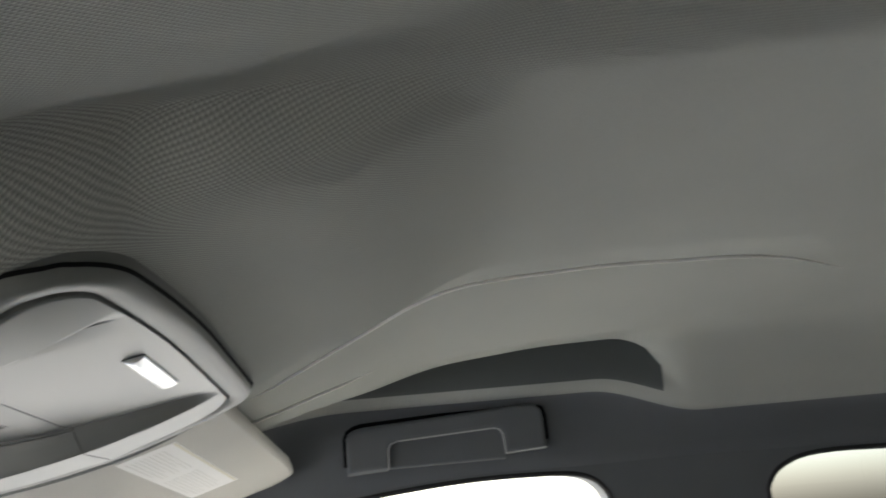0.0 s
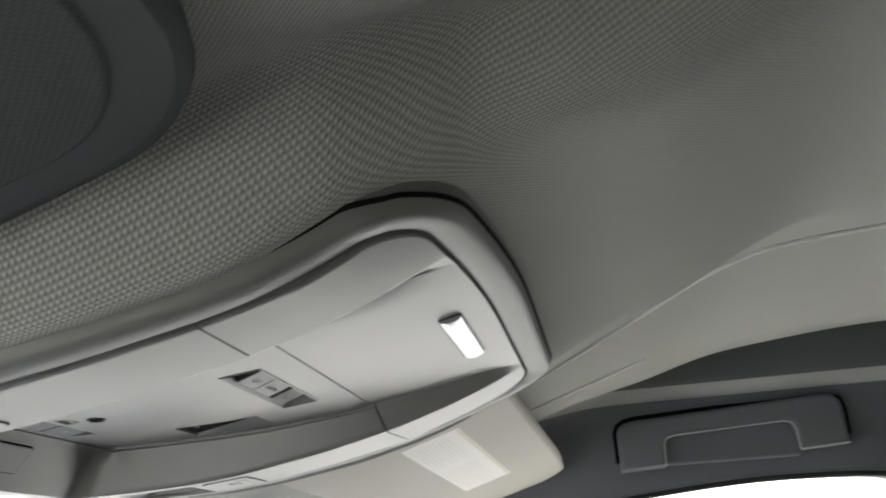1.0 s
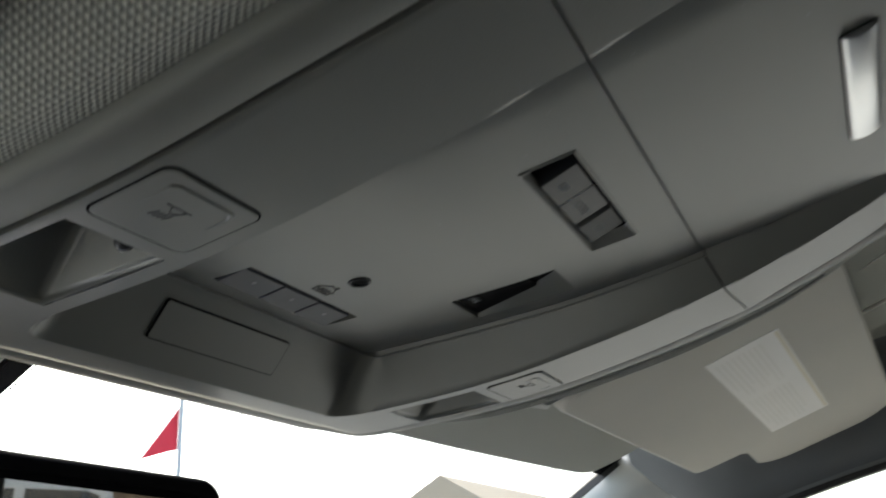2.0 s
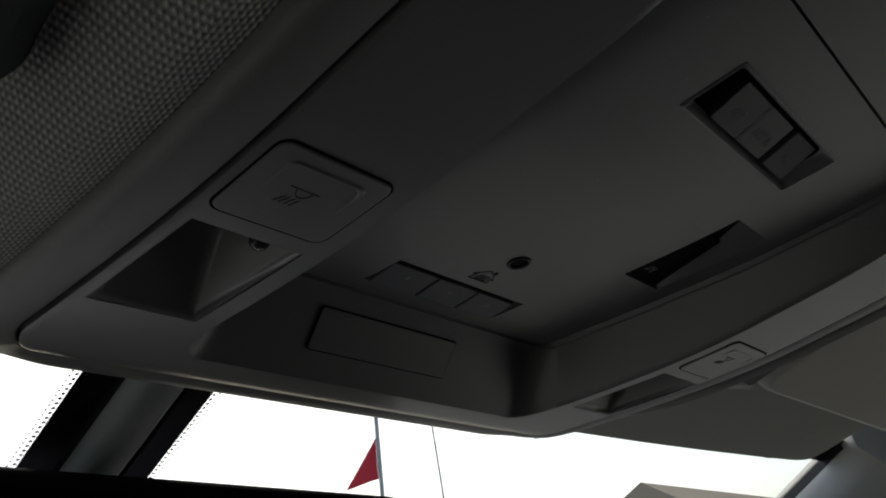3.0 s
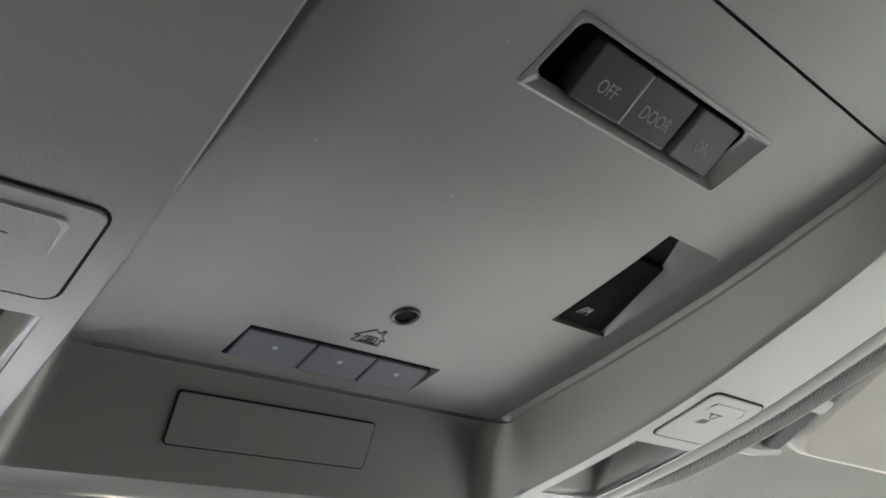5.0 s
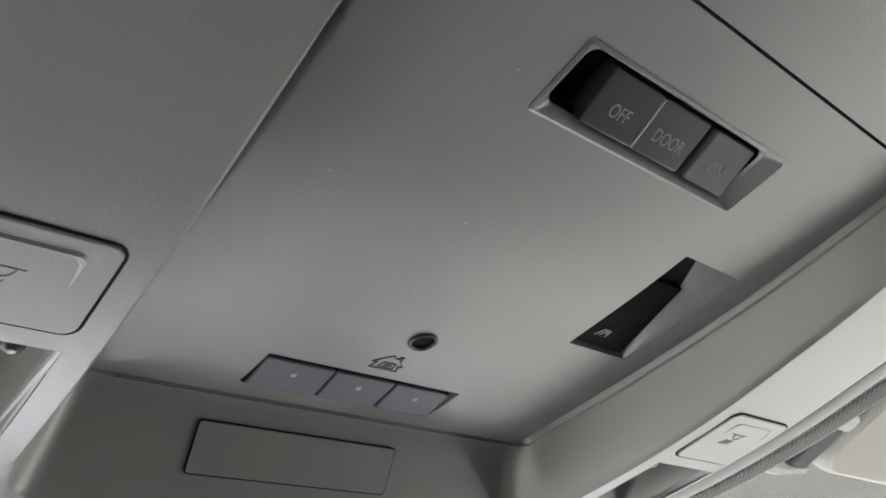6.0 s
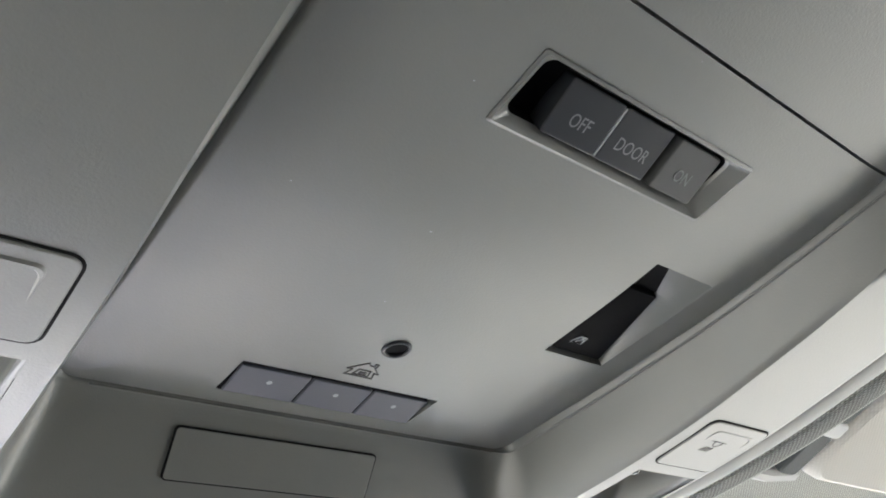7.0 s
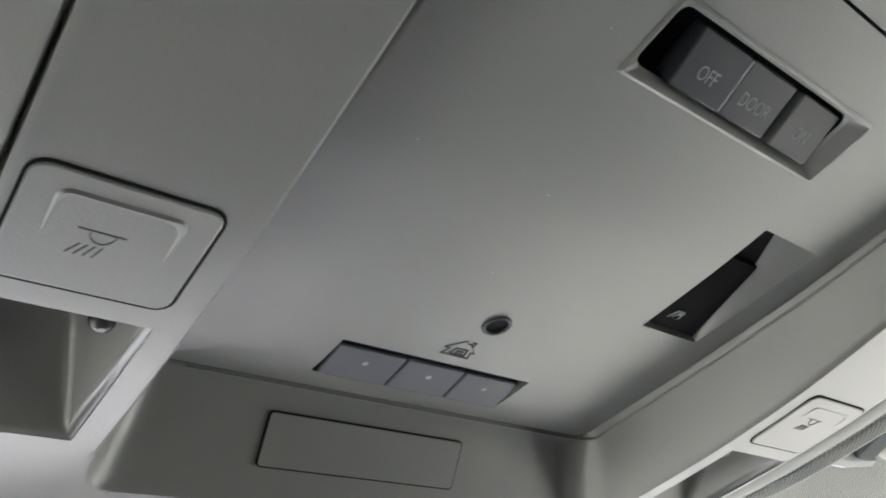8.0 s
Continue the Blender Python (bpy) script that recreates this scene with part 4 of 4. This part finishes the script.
for side_u, sgn in ((-0.070, -1), (-0.008, 1)):
    for i in range(100):
        for j, rad in enumerate((0.0009, 0.0006)):
            p = on_screen(side_u + sgn * (0.0012 + 0.0024 * j), 0.0027 * (i + 0.5 * j), -0.003)
            dots.append([p + Vector((rad * math.cos(a), 0.9 * rad * math.sin(a), -0.45 * rad * math.sin(a))) for a in (0, 1.05, 2.1, 3.14, 4.19, 5.24)])
bm = bmesh.new()
for d in dots:
    bm.faces.new([bm.verts.new(p) for p in d])
tagged(part("edge_dots", bm, FRIT, wind), kind="stuff")
cover = thing("sensor_cover", 0, 0.25, 1.74, "grey plastic sensor cover on the windscreen above the mirror", "sensor cover")
rows = []
for v in FRAME_V[:-1]:
    rows.append([on_screen(u, v, -0.003 - h) for u, h in ((-0.051, 0.0), (-0.049, 0.008), (-0.044, 0.011), (-0.034, 0.011), (-0.029, 0.008), (-0.027, 0.0))])
part("cover", sheet(rows), COVER, cover, sharp=50)
part("cover_seam", tube([on_screen(-0.0285, v, -0.0125) for v in FRAME_V[:-1]], 0.0009, 6), BLACK, cover, "thin black seam along the cover")

mirror = thing("rear_view_mirror", 0, 0.215, 1.70, "black framed rear-view mirror hanging from the windscreen", "mirror")
mm = Matrix.Translation((-0.024, 0.219, 1.7010)) @ Matrix.Rotation(radians(-16), 4, "Z") @ Matrix.Rotation(radians(94.3), 4, "X") @ Matrix.Rotation(radians(-4.5), 4, "Z")
rings = [[mm @ Vector((x, y, w)) for x, y in rounded(-0.125 + i, -0.034 + i, 0.125 - i, 0.034 - i, 0.014 - i * 0.5, 6)] for i, w in ((0.02, -0.028), (0.006, -0.020), (0.0, -0.006), (0.001, 0.003), (0.004, 0.005), (0.0085, 0.0045), (0.009, 0.002))]
part("housing", loops(rings), BLACK, mirror, sharp=50)
bm = bmesh.new()
bm.faces.new([bm.verts.new(mm @ Vector((x, y, 0.0025))) for x, y in rounded(-0.1165, -0.0255, 0.1165, 0.0215, 0.008, 6)])
part("glass", bm, MIRROR, mirror, "mirror glass")
part("stalk", tube([mm @ Vector((0, 0.0, -0.02)), mm @ Vector((-0.01, 0.0, -0.045)), on_screen(-0.038, 0.16, -0.008)], 0.008, 10), BLACK, mirror)

# ---- the rest of the cab, closed round ----
rear = [(-0.50, 1.22), (0.50, 1.22), (0.50, 1.76), (0.47, 1.80), (-0.47, 1.80), (-0.50, 1.76)]
m = Matrix(((1, 0, 0, 0), (0, 0, 1, -1.66), (0, 1, 0, 0), (0, 0, 0, 1)))
# unseen wall, made lighter to bounce light onto the console's bay
w = whole("wall_rear", cutout([(-0.67, 0.45), (0.67, 0.45), (0.67, 1.92), (-0.67, 1.92)], [rear], 0.05, m), REAR_BOUNCE, "rear cab wall with a sliding window, grey set to bounce light", "cab wall", kind="structure")
bm = bmesh.new()
bm.faces.new([bm.verts.new((x, -1.67, z)) for x, z in rear])
part("window_3", bm, PRIVACY, w).visible_shadow = False
for x in (-0.26, 0.08):
    part("window_bar", box(x - 0.020, -1.69, 1.215, x + 0.020, -1.65, 1.805), RUBBER, w)
whole("floor", box(-0.66, -1.70, 0.42, 0.66, 1.12, 0.46), LINING, "dark grey cab floor carpet", "floor", kind="structure")
prof = [(0.50, 0.46), (0.48, 0.95), (0.50, 1.05), (0.56, 1.11), (0.70, 1.14), (1.13, 1.16)]
whole("dash_wall", sheet([[(x, y, z) for x in (-0.64, -0.3, 0.0, 0.3, 0.64)] for y, z in prof]), DASH, "slate grey dashboard under the windscreen", "dashboard", kind="structure", sharp=60)

# ---- outside ----
# hood out of view, added as a white reflector below the windscreen
hood = [[(x, y, 1.17 - 0.03 * (x / 0.7) ** 2 - 0.06 * max(0, y - 1.1) ** 2) for x in [-0.8 + 0.16 * i for i in range(11)]] for y in [1.10 + 0.12 * j for j in range(11)]]
hood.append([(x, y + 0.06, z - 0.5) for x, y, z in hood[-1]])
whole("hood", sheet(hood), WHITE, "unseen white hood added to bounce daylight into the cab", "hood", kind="structure", sharp=50)
gr = sheet([[(x, y, 0.0) for x in (-900, -60, -20, 20, 60, 900)] for y in (-900, -60, -20, 20, 60, 900)])
whole("ground", gr, ASPHALT, "pale concrete car park reaching to the horizon", "ground", kind="structure")


def lamp_post(x, y, top, label):
    """A tall steel post with a flat lamp head and a red flag on it."""
    p = thing("lamp_post", x, y, 0, label, "lamp post")
    part("post", tube([(x, y, 0), (x, y, top * 0.5), (x, y, top)], 0.07, 10), STEEL, p)
    part("lamp_head", box(x - 0.20, y - 0.25, top - 0.03, x + 0.42, y + 0.25, top + 0.10, 0.03), STEEL, p)
    rows = []
    for i in range(9):
        k = i / 8
        rows.append([(x - 0.07 - 0.72 * k * j / 6 + 0.03 * math.sin(3 * k + j), y + 0.03 + 0.70 * k * j / 6 + 0.03 * math.sin(3 * k + j), top - 0.85 - 1.25 * k - 0.24 * k * j / 6) for j in range(7)])
    part("flag", sheet(rows), RED, p, "drooping red flag", sharp=80)
    return p


lamp_post(17.87, 17.58, 8.55, "grey steel lamp post with a red flag")
whole("cable", tube([(20.6, 17.6, 0.0), (20.72, 17.6, 6.0), (20.55, 17.6, 8.5), (20.78, 17.6, 12.0)], 0.03, 6), RUBBER, "thin dark cable running down from a mast", "cable")


def shop(x0, y0, x1, y1, eaves, ridge):
    """A long shop with a hipped roof."""
    b = thing("shop_building", (x0 + x1) / 2, (y0 + y1) / 2, 0, "tan rendered shop building with a hipped roof", "building")
    part("wall", box(x0, y0, 0, x1, y1, eaves, 0.02), TAN, b)
    h, o = (y1 - y0) / 2, 0.4
    bm = bmesh.new()
    v = [bm.verts.new(p) for p in ((x0 - o, y0 - o, eaves), (x1 + o, y0 - o, eaves), (x1 + o, y1 + o, eaves), (x0 - o, y1 + o, eaves), (x0 + 0.5, y0 + h, ridge), (x1 - h, y0 + h, ridge))]
    for f in ((0, 1, 5, 4), (1, 2, 5), (2, 3, 4, 5), (3, 0, 4), (3, 2, 1, 0)):
        bm.faces.new([v[i] for i in f])
    part("roof", bm, TAN, b, sharp=20)


shop(24.5, 9.7, 48.0, 15.7, 3.7, 5.72)


def pickup(x, y):
    """A crew cab pickup seen from the side, its nose towards -x."""
    p = thing("pickup_truck", x, y, 0, "white crew cab pickup truck parked on the concrete", "truck")
    part("body", join(box(x - 2.7, y - 0.95, 0.55, x + 3.0, y + 0.95, 1.22, 0.10), box(x + 1.2, y - 0.95, 1.15, x + 3.0, y + 0.95, 1.34, 0.05)), WHITE, p)
    def at(px, pz, k):
        return Vector((x + px, y + k * (0.93 - 0.16 * max(0, pz - 1.2)), pz))
    rim = [(-1.25, 1.20), (-0.42, 1.86), (-0.25, 1.93), (0.9, 1.95), (1.15, 1.90), (1.35, 1.20)]
    cab = part("cab", loops([[at(a, b, k) for a, b in rim] for k in (-1, -0.94, 0.94, 1)]), WHITE, p, sharp=50)
    for outline in ([(-0.95, 1.26), (-0.38, 1.74), (-0.20, 1.80), (0.02, 1.81), (0.02, 1.26)], [(0.14, 1.26), (0.14, 1.81), (0.86, 1.81), (1.02, 1.76), (1.16, 1.26)]):
        part("window", loops([[at(a, b, 1) + Vector((0, d, 0)) for a, b in outline] for d in (-0.03, 0.012)]), PANE, cab, "dark side window")
    for wx in (-1.75, 1.95):
        for k in (-1, 1):
            w = part("wheel", tube([(x + wx, y + k * 0.70, 0.40), (x + wx, y + k * 0.94, 0.40)], 0.40, 24), RUBBER, p)
            part("rim", tube([(x + wx, y + k * 0.90, 0.40), (x + wx, y + k * 0.955, 0.40)], 0.26, 20), STEEL, w)
    return p


pickup(0.75, -12.0)


def brick_building(x0, y0, x1, y1, top):
    b = thing("brick_building", (x0 + x1) / 2, (y0 + y1) / 2, 0, "long brown brick building behind the car park", "building")
    part("wall", box(x0, y0, 0, x1, y1, top, 0.02), BROWN, b)
    part("parapet", box(x0 - 0.15, y0 - 0.15, top, x1 + 0.15, y1 + 0.15, top + 0.35, 0.04), TAN, b)


brick_building(-22.0, -40.0, 26.0, -30.0, 5.5)
